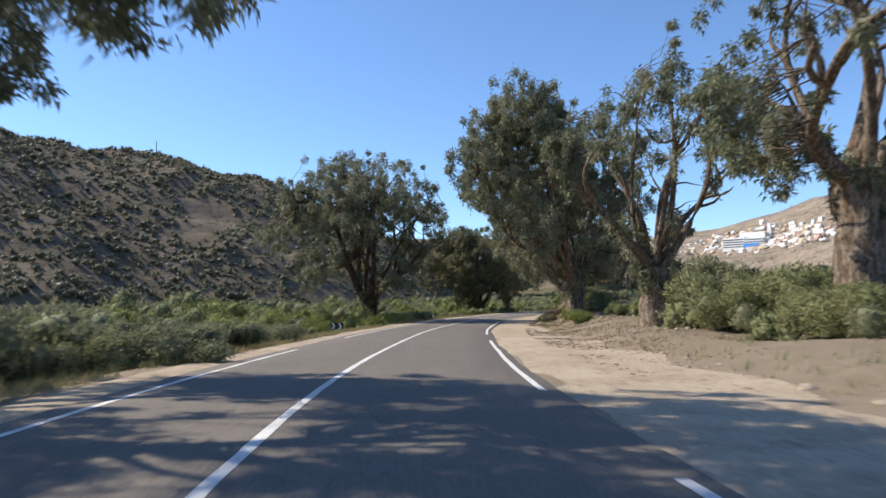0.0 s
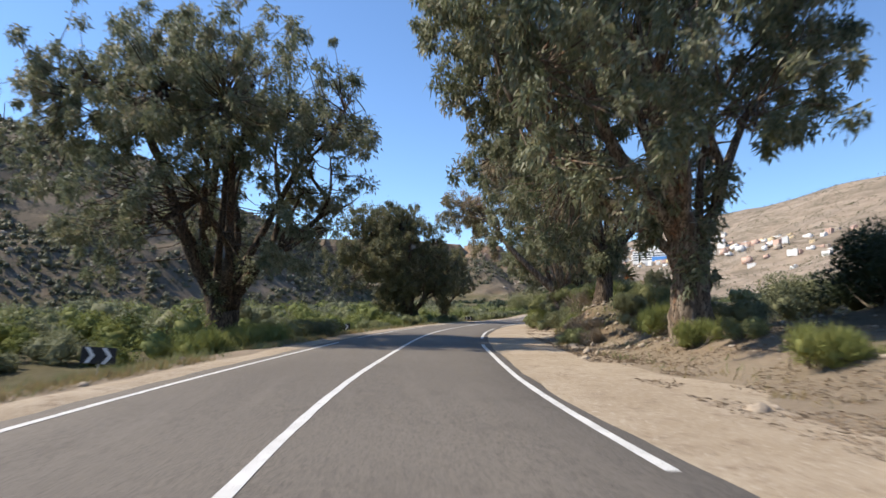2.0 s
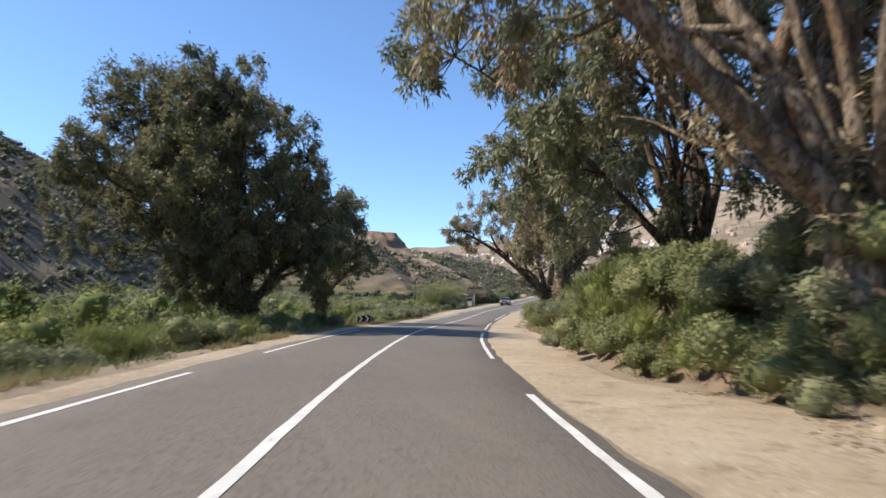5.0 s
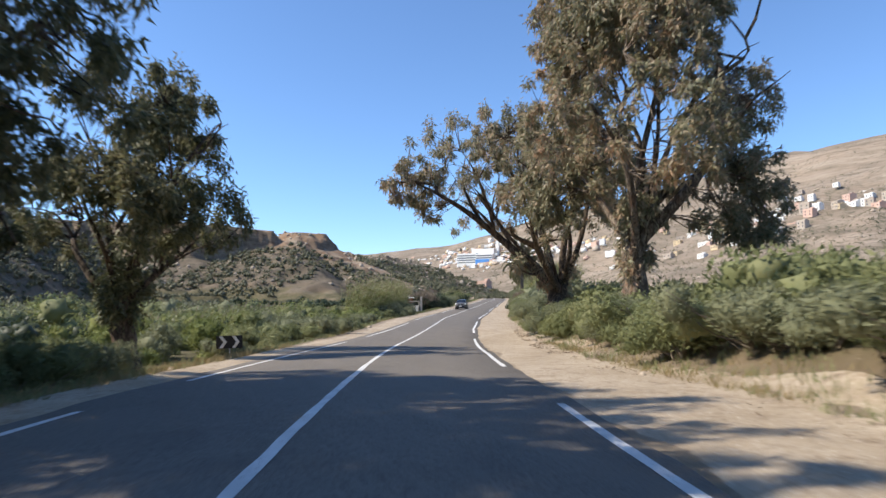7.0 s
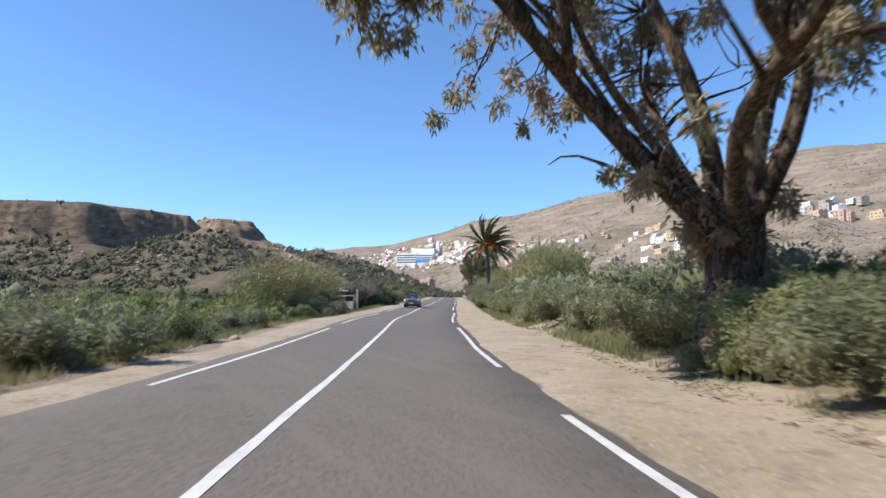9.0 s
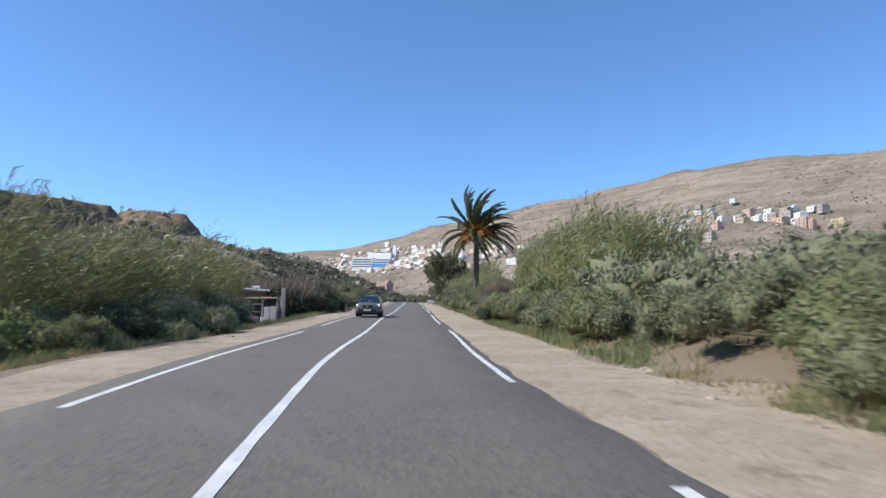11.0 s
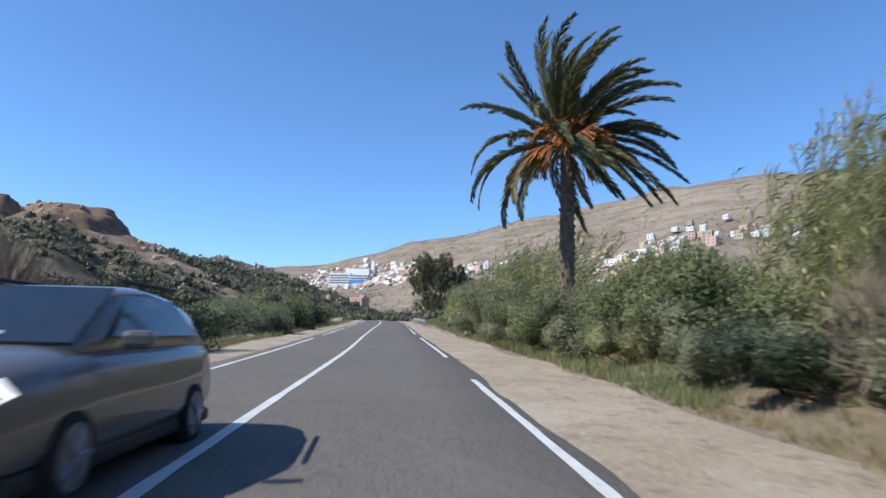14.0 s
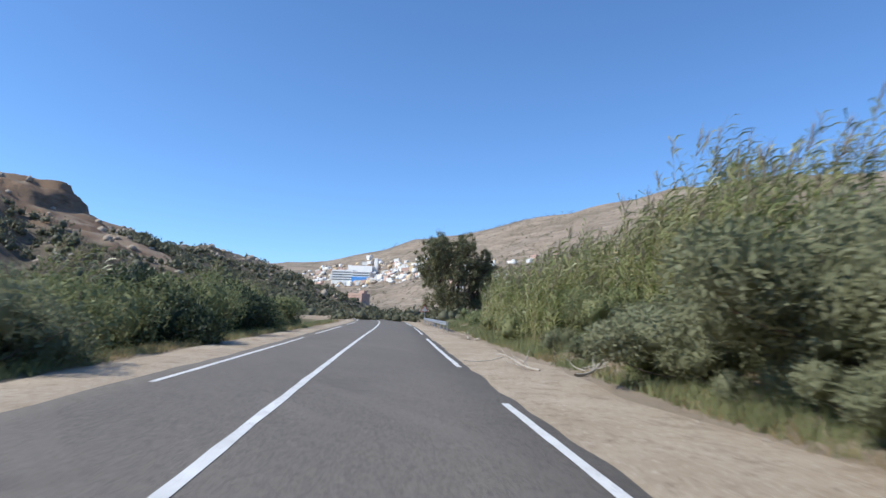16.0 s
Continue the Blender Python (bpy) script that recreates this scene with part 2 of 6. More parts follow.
def sand_material():
    """Driven sand and grit: paler tracks, brown trodden patches, pebbles and bits of leaf."""
    m, n, l, b = material("shoulder_sand", 0.95, 0, 0.15)
    c = mixed(n, l, ramp(n, l, noise_at(n, l, 0.35, 6, 0.65), 0.36, 0.64), (0.342, 0.268, 0.186), (0.447, 0.366, 0.271))
    c = mixed(n, l, ramp(n, l, noise_at(n, l, 1.7, 7, 0.7), 0.53, 0.66), c, (0.257, 0.194, 0.135))
    bits = noise_at(n, l, 11, 5, 0.75)
    c = mixed(n, l, ramp(n, l, bits, 0.56, 0.64), c, (0.532, 0.456, 0.361))
    c = mixed(n, l, ramp(n, l, bits, 0.42, 0.34), c, (0.162, 0.119, 0.081))
    grain = noise_at(n, l, 45, 4, 0.7)
    c = mixed(n, l, ramp(n, l, grain, 0.55, 0.75), c, (0.523, 0.447, 0.352))
    l.new(c, b.inputs["Base Color"])
    bumped(n, l, b, bits, 0.7, 0.05)
    return m


SAND = sand_material()
def bark_material(name, dark, pale, rust):
    """Peeling bark: long vertical strips of pale, brown and rusty skin."""
    m, n, l, b = material(name, 0.92, 0, 0.2)
    strips = noise_at(n, l, 2.6, 6, 0.6, (2.2, 2.2, 0.45))
    c = mixed(n, l, ramp(n, l, strips, 0.42, 0.60), dark, pale)
    c = mixed(n, l, ramp(n, l, noise_at(n, l, 1.3, 5, 0.6, (1.5, 1.5, 0.5)), 0.54, 0.66), c, rust)
    c = mixed(n, l, ramp(n, l, noise_at(n, l, 16, 5, 0.7, (1, 1, 0.35)), 0.52, 0.40), c, tuple(0.45 * v for v in dark))
    l.new(c, b.inputs["Base Color"])
    bumped(n, l, b, strips, 1.0, 0.06)
    return m


BARK = bark_material("eucalyptus_bark", (0.115, 0.086, 0.062), (0.31, 0.25, 0.19), (0.20, 0.11, 0.065))
BARK_DARK = bark_material("old_bark", (0.062, 0.046, 0.034), (0.19, 0.145, 0.105), (0.13, 0.072, 0.045))
LEAF_EUC = leafy("eucalyptus_leaves", [(0.080, 0.101, 0.058), (0.162, 0.186, 0.102), (0.282, 0.282, 0.174), (0.388, 0.312, 0.221)])
LEAF_RUST = leafy("eucalyptus_leaves_rusty", [(0.132, 0.146, 0.079), (0.258, 0.250, 0.146), (0.396, 0.314, 0.206), (0.564, 0.326, 0.204)])
LEAF_DARK = leafy("dense_tree_leaves", [(0.066, 0.077, 0.037), (0.127, 0.136, 0.065), (0.227, 0.211, 0.109), (0.316, 0.265, 0.150)])
BUSH_GREY = leafy("grey_green_bush", [(0.150, 0.165, 0.092), (0.225, 0.236, 0.132), (0.300, 0.300, 0.178)], 0.8, 0.32, 0.5, 0.78)
BUSH_GREEN = leafy("green_bush", [(0.140, 0.162, 0.070), (0.220, 0.238, 0.106), (0.305, 0.302, 0.148)], 0.75, 0.32, 0.5, 0.78)
BUSH_DARK = leafy("dark_bush", [(0.028, 0.042, 0.02), (0.055, 0.074, 0.036), (0.084, 0.104, 0.055)])
BUSH_BROOM = leafy("yellow_green_broom", [(0.128, 0.155, 0.047), (0.209, 0.236, 0.074), (0.304, 0.304, 0.101)], 0.8, 0.32, 0.5, 0.78)
STRAW = leafy("dry_grass", [(0.22, 0.17, 0.08), (0.34, 0.26, 0.13), (0.20, 0.20, 0.08)], 0.7, 0.3)
SCRUB = leafy("hill_scrub", [(0.105, 0.110, 0.064), (0.145, 0.145, 0.085), (0.190, 0.180, 0.112)])
BUSH_BROWN = leafy("leafless_brown_bush", [(0.15, 0.115, 0.08), (0.24, 0.19, 0.135), (0.33, 0.27, 0.20)], 0.8, 0.15)
TWIG = simple("dry_twigs", (0.10, 0.08, 0.06), (0.24, 0.20, 0.15), 5.0, 0.9)

# ---------- the road's line and the shape of the land ----------
ROAD_POINTS = [
    (2.40, -45.0, 0.71), (-1.36, -0.11, 0.00), (-2.14, 13.6, -0.21), (-1.91, 27.2, -0.40), (-0.96, 42.2, -0.51),
    (0.78, 54.3, -0.53), (3.38, 69.7, -0.56), (6.72, 84.2, -0.60), (12.4, 103.0, -0.62), (17.2, 116.7, -0.64),
    (22.9, 131.2, -0.70), (28.7, 143.4, -0.52), (35.8, 157.8, -0.03), (42.3, 171.2, 0.40), (48.8, 182.8, 0.82),
    (57.0, 197.8, 1.44), (68.2, 217.3, 2.24), (74.4, 228.5, 2.72), (81.4, 241.1, 3.25), (90.3, 256.9, 3.94),
    (98.1, 270.7, 4.53), (109.6, 291.7, 5.44), (118.1, 308.8, 6.21), (123.2, 325.4, 6.89), (120.9, 345.8, 7.34),
    (109.6, 363.9, 7.68), (90.4, 379.7, 7.91),
]


def spline(points, step=0.5):
    p = np.asarray(points, float)
    p = np.vstack([2 * p[0] - p[1], p, 2 * p[-1] - p[-2]])
    out = []
    for a, b, c, d in zip(p[:-3], p[1:-2], p[2:-1], p[3:]):
        n = max(2, int(np.linalg.norm(c - b) / step))
        t = np.linspace(0, 1, n, endpoint=False)[:, None]
        out.append(0.5 * (2 * b + (c - a) * t + (2 * a - 5 * b + 4 * c - d) * t ** 2 + (3 * b - a - 3 * c + d) * t ** 3))
    q = np.vstack([*out, p[-2:-1]])
    k = np.ones(15) / 15
    for _ in range(2):
        q = np.column_stack([np.convolve(np.pad(q[:, i], 7, "edge"), k, "valid") for i in range(3)])
    return q


MID = spline(ROAD_POINTS)
MID_S = np.r_[0, np.cumsum(np.hypot(*np.diff(MID[:, :2], axis=0).T))]
MID_S -= MID_S[np.argmin(np.abs(MID[:, 1]) + 10 * (MID[:, 0] > 30))]
way_ = np.gradient(MID[:, :2], axis=0)
way_ /= np.linalg.norm(way_, axis=1)[:, None]
MID_R = np.column_stack([way_[:, 1], -way_[:, 0]])     # to the right of the way


def along(s, lat=0.0):
    """The place at s metres along the road and lat metres right of its middle line (arrays or numbers)."""
    x = np.interp(s, MID_S, MID[:, 0]) + np.asarray(lat) * np.interp(s, MID_S, MID_R[:, 0])
    y = np.interp(s, MID_S, MID[:, 1]) + np.asarray(lat) * np.interp(s, MID_S, MID_R[:, 1])
    return x, y


def road_z(s):
    return np.interp(s, MID_S, MID[:, 2])


def heading(s):
    r = np.interp(s, MID_S, MID_R[:, 0]), np.interp(s, MID_S, MID_R[:, 1])
    return math.degrees(math.atan2(r[1], r[0]))


def road_coords(x, y):
    """s and lat of places."""
    x, y = np.ravel(x), np.ravel(y)
    s, lat = np.empty(len(x)), np.empty(len(x))
    m = MID[::4]
    for i in range(0, len(x), 20000):
        xs, ys = x[i:i + 20000], y[i:i + 20000]
        k = np.argmin((xs[:, None] - m[None, :, 0]) ** 2 + (ys[:, None] - m[None, :, 1]) ** 2, 1) * 4
        k = np.minimum(k, len(MID) - 1)
        dx, dy = xs - MID[k, 0], ys - MID[k, 1]
        lat[i:i + 20000] = dx * MID_R[k, 0] + dy * MID_R[k, 1]
        s[i:i + 20000] = MID_S[k] - dx * MID_R[k, 1] + dy * MID_R[k, 0]
        far = np.hypot(dx, dy)
        big = np.abs(lat[i:i + 20000]) < 0.9 * far
        lat[i:i + 20000] = np.where(big & (far > 8), np.sign(lat[i:i + 20000] + 1e-6) * far, lat[i:i + 20000])
    return s, lat


def hash_noise(x, y, scale, seed=0):
    """Smooth value noise on a plane, -1 to 1."""
    x, y = x / scale + 31.7 * seed, y / scale - 17.3 * seed
    xi, yi = np.floor(x), np.floor(y)
    u, v = x - xi, y - yi
    u, v = u * u * (3 - 2 * u), v * v * (3 - 2 * v)

    def h(a, b):
        q = np.sin(a * 127.1 + b * 311.7 + seed * 74.7) * 43758.5453
        return 2 * (q - np.floor(q)) - 1
    return (h(xi, yi) * (1 - u) + h(xi + 1, yi) * u) * (1 - v) + (h(xi, yi + 1) * (1 - u) + h(xi + 1, yi + 1) * u) * v


def step01(x, a, b):
    t = np.clip((x - a) / (b - a), 0, 1)
    return t * t * (3 - 2 * t)


def line_distance(x, y, line):
    """Distance to a polyline, and its height at the nearest place."""
    best, z, side = np.full(x.shape, 1e9), np.zeros(x.shape), np.zeros(x.shape)
    for (ax, ay, az), (bx, by, bz) in zip(line[:-1], line[1:]):
        dx, dy = bx - ax, by - ay
        t = np.clip(((x - ax) * dx + (y - ay) * dy) / (dx * dx + dy * dy), 0, 1)
        d = np.hypot(x - ax - t * dx, y - ay - t * dy)
        near = d < best
        best, z = np.where(near, d, best), np.where(near, az + t * (bz - az), z)
        side = np.where(near, (x - ax) * dy - (y - ay) * dx, side)
    return best, z, np.sign(side)


HILL_LEFT = [(-293.8, -135.6, 45.2), (-209.0, 67.8, 53.1), (-148.0, 215.8, 56.5), (-109.6, 241.8, 57.1), (-88.1, 296.1, 54.0), (-50.8, 314.1, 39.0), (-22.6, 330.0, 22.5), (0.00, 341.3, 10.2)]
CLIFF = [(-339.0, 485.9, 45.2), (-67.8, 427.1, 42.9), (-5.65, 407.9, 40.1), (21.5, 397.8, 39.5), (53.1, 398.9, 37.9), (56.5, 420.4, 36.2), (47.5, 531.1, 38.4)]
SPUR = [(74.6, 420.4, 33.9), (109.6, 465.6, 32.8), (141.2, 504.0, 37.3), (175.1, 548.0, 37.3), (209.0, 570.6, 23.7), (248.6, 593.2, 9.04)]
MESA = (72.3, 415.8)


def land(x, y):
    """The height of the ground."""
    shape = np.shape(x)
    x, y = np.ravel(np.asarray(x, float)), np.ravel(np.asarray(y, float))
    s, lat = road_coords(x, y)
    n1, n2, n3 = hash_noise(x, y, 2.3, 1), hash_noise(x, y, 9.0, 2), hash_noise(x, y, 37.0, 3)
    base = road_z(np.clip(s, -40, 370))
    bank = np.interp(s, [0, 38, 48, 60, 68, 76, 88, 98, 106, 115, 150, 200, 260, 330], [0.7, 0.7, 1.0, 1.0, 2.1, 2.0, 2.6, 2.7, 2.0, 1.4, 1.3, 1.3, 1.3, 0.5])
    edge = np.interp(s, [0, 42, 58, 67, 72, 77, 84, 89, 94, 104, 111, 150, 165, 250, 330], [8.0, 7.8, 7.6, 6.6, 6.9, 9.9, 10.0, 7.6, 6.2, 6.6, 7.5, 7.5, 7.0, 7.0, 5.8])
    reach = np.interp(s, [0, 56, 68, 76, 84, 92, 108, 120, 330], [4.2, 4.0, 3.2, 3.2, 2.6, 2.8, 3.0, 3.4, 3.4])
    right = bank * step01(lat, edge, edge + reach) + step01(lat, edge, edge + 6) * (0.16 * n1 + 0.3 * n2)
    right += 1.9 * step01(lat, 13, 22) * step01(s, 64, 54) * step01(s, 14, 30)
    right += step01(lat, 12, 60) * (0.5 + 0.9 * n3) - step01(lat, 14, 40) * 1.0
    left = np.interp(s, [0, 222, 232, 245, 262, 330], [-0.75, -0.75, -0.3, -0.2, -0.6, -0.6]) * step01(-lat, 5.2, 9.5) + step01(-lat, 5, 9) * (0.10 * n1 + 0.22 * n2) + step01(-lat, 12, 40) * 0.8 * n3
    z = base + np.where(lat > 0, right, left) - 0.07 + 0.025 * n1 * step01(np.abs(lat), 3.4, 5)
    # left hill
    d, c, _ = line_distance(x, y, HILL_LEFT)
    rough = 1.5 * hash_noise(x, y, 6, 5) + 3.5 * hash_noise(x, y, 22, 6) + 5 * hash_noise(x, y, 60, 7)
    h = c - 0.50 * np.maximum(d - 6, 0) - 0.0004 * d * d
    z = np.maximum(z, np.where(h > z, z + (h - z) * 1.0 + rough * step01(h - z, 0, 14), z))
    # plateau with its cliff
    d, c, side = line_distance(x, y, CLIFF)
    d = np.where(side > 0, d, -d) + 1.1 * hash_noise(x, y, 3.2, 18) + 2.4 * hash_noise(x, y, 9, 8) + 4 * hash_noise(x, y, 30, 9)
    h = np.where(d < 0, c + 0.02 * -d, c - 15 * step01(d, 0, 5) - 0.34 * np.maximum(d - 4, 0))
    z = np.maximum(z, np.where(h > z, h + 0.7 * hash_noise(x, y, 5, 10) * step01(d, 3, 10) + 1.6 * hash_noise(x, y, 17, 11) * step01(d, 6, 30) * step01(h - z, 0, 6), z))
    # the butte at its end, on a cone of scree
    ex, ey = (x - MESA[0]) / 1.15, (y - MESA[1]) / 1.5
    d = np.hypot(ex, ey) + 1.6 * hash_noise(x, y, 7, 12) + 0.9 * hash_noise(x, y, 3.0, 19)
    crag = 0.25 + 0.75 * step01(ex, -7, 2)          # the west side is buried in scree
    h = 38.5 + 0.7 * hash_noise(x, y, 4.0, 20) - crag * (2.6 * step01(d, 8.6, 9.4) + 1.6 * step01(d, 10.2, 11.0) + 3.4 * step01(d, 11.6, 12.6)) - 0.50 * np.maximum(d - 9 - 3 * crag, 0)
    z = np.maximum(z, h + 0.35 * hash_noise(x, y, 3.5, 13) * step01(d, 9, 12))
    # the low spur that runs on from it
    d, c, _ = line_distance(x, y, SPUR)
    h = c - 0.36 * np.maximum(d - 5, 0)
    z = np.maximum(z, np.where(h > z, h + 1.4 * hash_noise(x, y, 9, 14) * step01(h - z, 0, 6), z))
    # the long mountain across the valley
    rx, ry = x - 50, y - 180
    dist, az = np.hypot(rx, ry), np.degrees(np.arctan2(rx, ry))
    top_d = np.interp(az, [-20, 5, 15, 22, 31, 38, 45, 52, 60, 70, 90, 120, 150, 180], [4000, 3600, 3300, 3000, 2250, 1900, 1600, 1400, 1270, 1200, 1200, 1300, 1400, 1500])
    top_z = np.interp(az, [-20, 5, 15, 22, 31, 38, 45, 52, 60, 70, 90, 120, 150, 180], [250, 290, 306, 324, 326, 322, 318, 317, 300, 280, 260, 230, 190, 150])
    foot = np.interp(az, [-180, 5, 20, 28, 40, 60, 120, 180], [600, 900, 850, 850, 420, 300, 300, 400])
    f = (dist - foot) / (top_d - foot)
    rise = np.where(f < 1, np.clip(f, 0, 1) ** 1.12, 1 - 0.35 * np.clip(f - 1, 0, 1))
    rough = 9 * hash_noise(x, y, 90, 15) + 22 * hash_noise(x, y, 310, 16) + 4 * hash_noise(x, y, 28, 17)
    rough = rough - 13 * np.maximum(0, 1 - 4 * np.abs(hash_noise(x, y, 170, 24))) - 6 * np.maximum(0, 1 - 4 * np.abs(hash_noise(x, y, 70, 25)))      # gullies
    h = top_z * rise + rough * np.clip(f * 3, 0, 1) * np.where(f > 0.9, 0.35, 1)
    west = step01(np.abs(az + 95), 75, 85)
    z = np.maximum(z, np.where((f > 0), 6 + h * west, -99))
    return z.reshape(shape)


def land_at(x, y):
    return float(land(np.array([x]), np.array([y]))[0])


def axis(lo, hi, step, far_lo, far_hi, grow=1.06):
    mid = np.arange(lo, hi, step)

    def out(a):
        v, d = [], step
        while sum(v) < a:
            d *= grow
            v.append(d)
        return np.cumsum(v)
    return np.r_[lo - out(lo - far_lo)[::-1], mid, mid[-1] + out(far_hi - mid[-1])]


def grid_faces(nx, ny):
    i = (np.arange(nx - 1)[:, None] * ny + np.arange(ny - 1)[None]).ravel()
    return np.stack([i, i + ny, i + ny + 1, i + 1], -1)


gx, gy = axis(-30, 150, 1.1, -4300, 4300), axis(-30, 430, 1.25, -1500, 4600)
GX, GY = np.meshgrid(gx, gy, indexing="ij")
ground = new("ground", mesh_of("ground", np.stack([GX, GY, land(GX, GY)], -1).reshape(-1, 3), grid_faces(len(gx), len(gy)), GROUND, True))
# kinds of soil: sand by the road, stony scrub soil on the near hills, pale far slopes
gs, gl = road_coords(GX, GY)
polar_d = np.hypot(GX.ravel() - 50, GY.ravel() - 180)
east = np.where(gl > 0, 1.0, 0.0)
soil = np.zeros((GX.size, 4), dtype=np.float32)
hump = land(GX, GY).ravel() - road_z(np.clip(gs, -40, 370))
soil[:, 0] = np.clip(step01(np.abs(gl), np.where(gl < 0, 8, 12), np.where(gl < 0, 18, 26)) * (0.55 + 0.45 * step01(hump, 1, 6)), 0, 1)
cone = np.hypot((GX.ravel() - MESA[0]) / 1.15, (GY.ravel() - MESA[1] - 4) / 1.5)
soil[:, 0] *= 1 - 0.9 * step01(cone, 36, 22)
soil[:, 1] = step01(polar_d, 260, 420) * np.where(GX.ravel() > 100 + 0.25 * (GY.ravel() - 300), 1, 0)
soil[:, 2] = step01(np.abs(gl), 7.5, 10) * step01(hump, 4.0, 1.5) * step01(polar_d, 420, 330) * 0.9
# darker bank under the first trees: litter brown plus tree shade in the colour
soil[:, 0] = np.maximum(soil[:, 0], 0.85 * step01(gl + 2.2 * hash_noise(GX.ravel(), GY.ravel(), 3.0, 46), 10.0, 14.5) * step01(gs, 66, 60) * step01(gs, 22, 30) * (gl < 30))
soil[:, 2] *= 1 - 0.85 * step01(gs, 66, 58) * (gl > 0) * step01(gl, 26, 18)
soil[:, 3] = 1
col = ground.data.color_attributes.new("hillside", "FLOAT_COLOR", "POINT")
col.data.foreach_set("color", soil.ravel())
tagged(ground, "dry sandy ground rising to scrubby rocky hills", "ground", kind="structure")


# ---------- road ----------
def strip(s, lats, lift, mat, name):
    """A sheet along the road: lats is a list of arrays (one for each s)."""
    v = []
    for lat in lats:
        x, y = along(s, lat)
        v.append(np.column_stack([x, y, road_z(s) + lift - 0.012 * np.abs(lat)]))
    v = np.stack(v, 1).reshape(-1, 3)
    return mesh_of(name, v, grid_faces(len(s), len(lats))[:, ::-1], mat, True)


rs = np.arange(-35, 372, 0.4)
wob = lambda seed, k: k * (hash_noise(rs, rs * 0, 1.2, seed) + 0.8 * hash_noise(rs, rs * 0, 6.0, seed + 1))


def right_line(s):
    """Where the right edge line lies: the lane narrows and widens."""
    return np.interp(s, [0, 12, 24, 36, 48, 60, 72, 84, 96, 108, 120, 132, 144, 156, 168, 180, 192, 204, 216, 228, 240, 252, 264, 276, 288], [3.85, 4.00, 4.08, 3.92, 3.55, 3.23, 3.30, 3.33, 3.34, 3.55, 3.85, 3.97, 3.63, 3.36, 3.50, 3.72, 3.79, 3.73, 3.68, 3.59, 3.54, 3.50, 3.48, 3.48, 3.48])


def left_line(s):
    return np.interp(s, [0, 12, 24, 36, 48, 60, 72, 84, 96, 108, 120, 132, 144, 156, 168, 180, 192, 204, 216, 228, 240, 252, 264, 276, 288], [-2.93, -3.14, -3.34, -3.42, -3.31, -3.25, -3.19, -3.12, -3.20, -3.42, -3.65, -3.46, -3.05, -2.74, -2.64, -2.72, -2.69, -2.56, -2.54, -2.59, -2.59, -2.56, -2.60, -2.73, -2.89])


RIGHT_EDGE = 0.26 + right_line(rs) + wob(21, 0.075)
LEFT_EDGE = left_line(rs) - 0.48 + wob(25, 0.085)
road_lats = [LEFT_EDGE - 0.25] + [LEFT_EDGE] + [np.full(len(rs), k) for k in (-2.4, -1.2, 0.0, 1.2, 2.4)] + [RIGHT_EDGE, RIGHT_EDGE + 0.25]
road_mesh = strip(rs, road_lats, 0.0, ASPHALT, "road")
co = np.empty(len(road_mesh.vertices) * 3, dtype=np.float32)
road_mesh.vertices.foreach_get("co", co)
co = co.reshape(len(rs), -1, 3)
co[:, 0, 2] -= 0.16
co[:, -1, 2] -= 0.16
road_mesh.vertices.foreach_set("co", co.ravel())
road = tagged(new("road", road_mesh), "grey two-lane asphalt road with ragged worn edges", "road", kind="structure")

# sandy shoulders, uneven where they meet the asphalt and the grass
for side, inner, widths in ((1, RIGHT_EDGE, np.interp(rs, [-35, 30, 58, 68, 78, 84, 92, 104, 112, 150, 166, 200, 250, 300], [5.5, 5.0, 3.4, 3.0, 6.4, 6.2, 3.0, 3.4, 4.3, 4.4, 3.7, 3.3, 3.2, 2.0])), (-1, LEFT_EDGE, np.interp(rs, [-35, 100, 130, 160, 170, 200, 260, 280], [1.3, 1.1, 1.5, 1.6, 2.6, 2.4, 2.2, 1.4]))):
    w = widths * (1 + 0.25 * hash_noise(rs, rs * 0, 4.0, 30 + side))
    lats = [inner - side * 0.12 + side * 0 * w] + [inner + side * w * k for k in (0.25, 0.5, 0.75, 1.0)]
    v = []
    for j, lat in enumerate(lats):
        x, y = along(rs, lat)
        z = np.maximum(land(x, y) + 0.03, road_z(rs) - 0.10 + 0.02 * hash_noise(x, y, 0.9, 33)) if j in (1, 2, 3) else (road_z(rs) - 0.075 if j == 0 else land(x, y) - 0.05)
        v.append(np.column_stack([x, y, z]))
    v = np.stack(v, 1).reshape(-1, 3)
    f = grid_faces(len(rs), 5)
    me = mesh_of("shoulder", v, f[:, ::-1] if side > 0 else f, SAND, True)
    tagged(new("shoulder_right" if side > 0 else "shoulder_left", me), "pale sandy dirt shoulder beside the asphalt", "road shoulder", kind="structure")


def painted(s0, s1, lat, width, name, seed):
    s = np.arange(s0, s1, 0.5)
    e = 0.012
    lat = lat(s) if callable(lat) else lat
    a, b = lat - width / 2 + e * hash_noise(s, s * 0, 0.8, seed), lat + width / 2 + e * hash_noise(s, s * 0, 0.8, seed + 3)
    return part(name, strip(s, [a, b], 0.006, LINE, name), LINE, road)


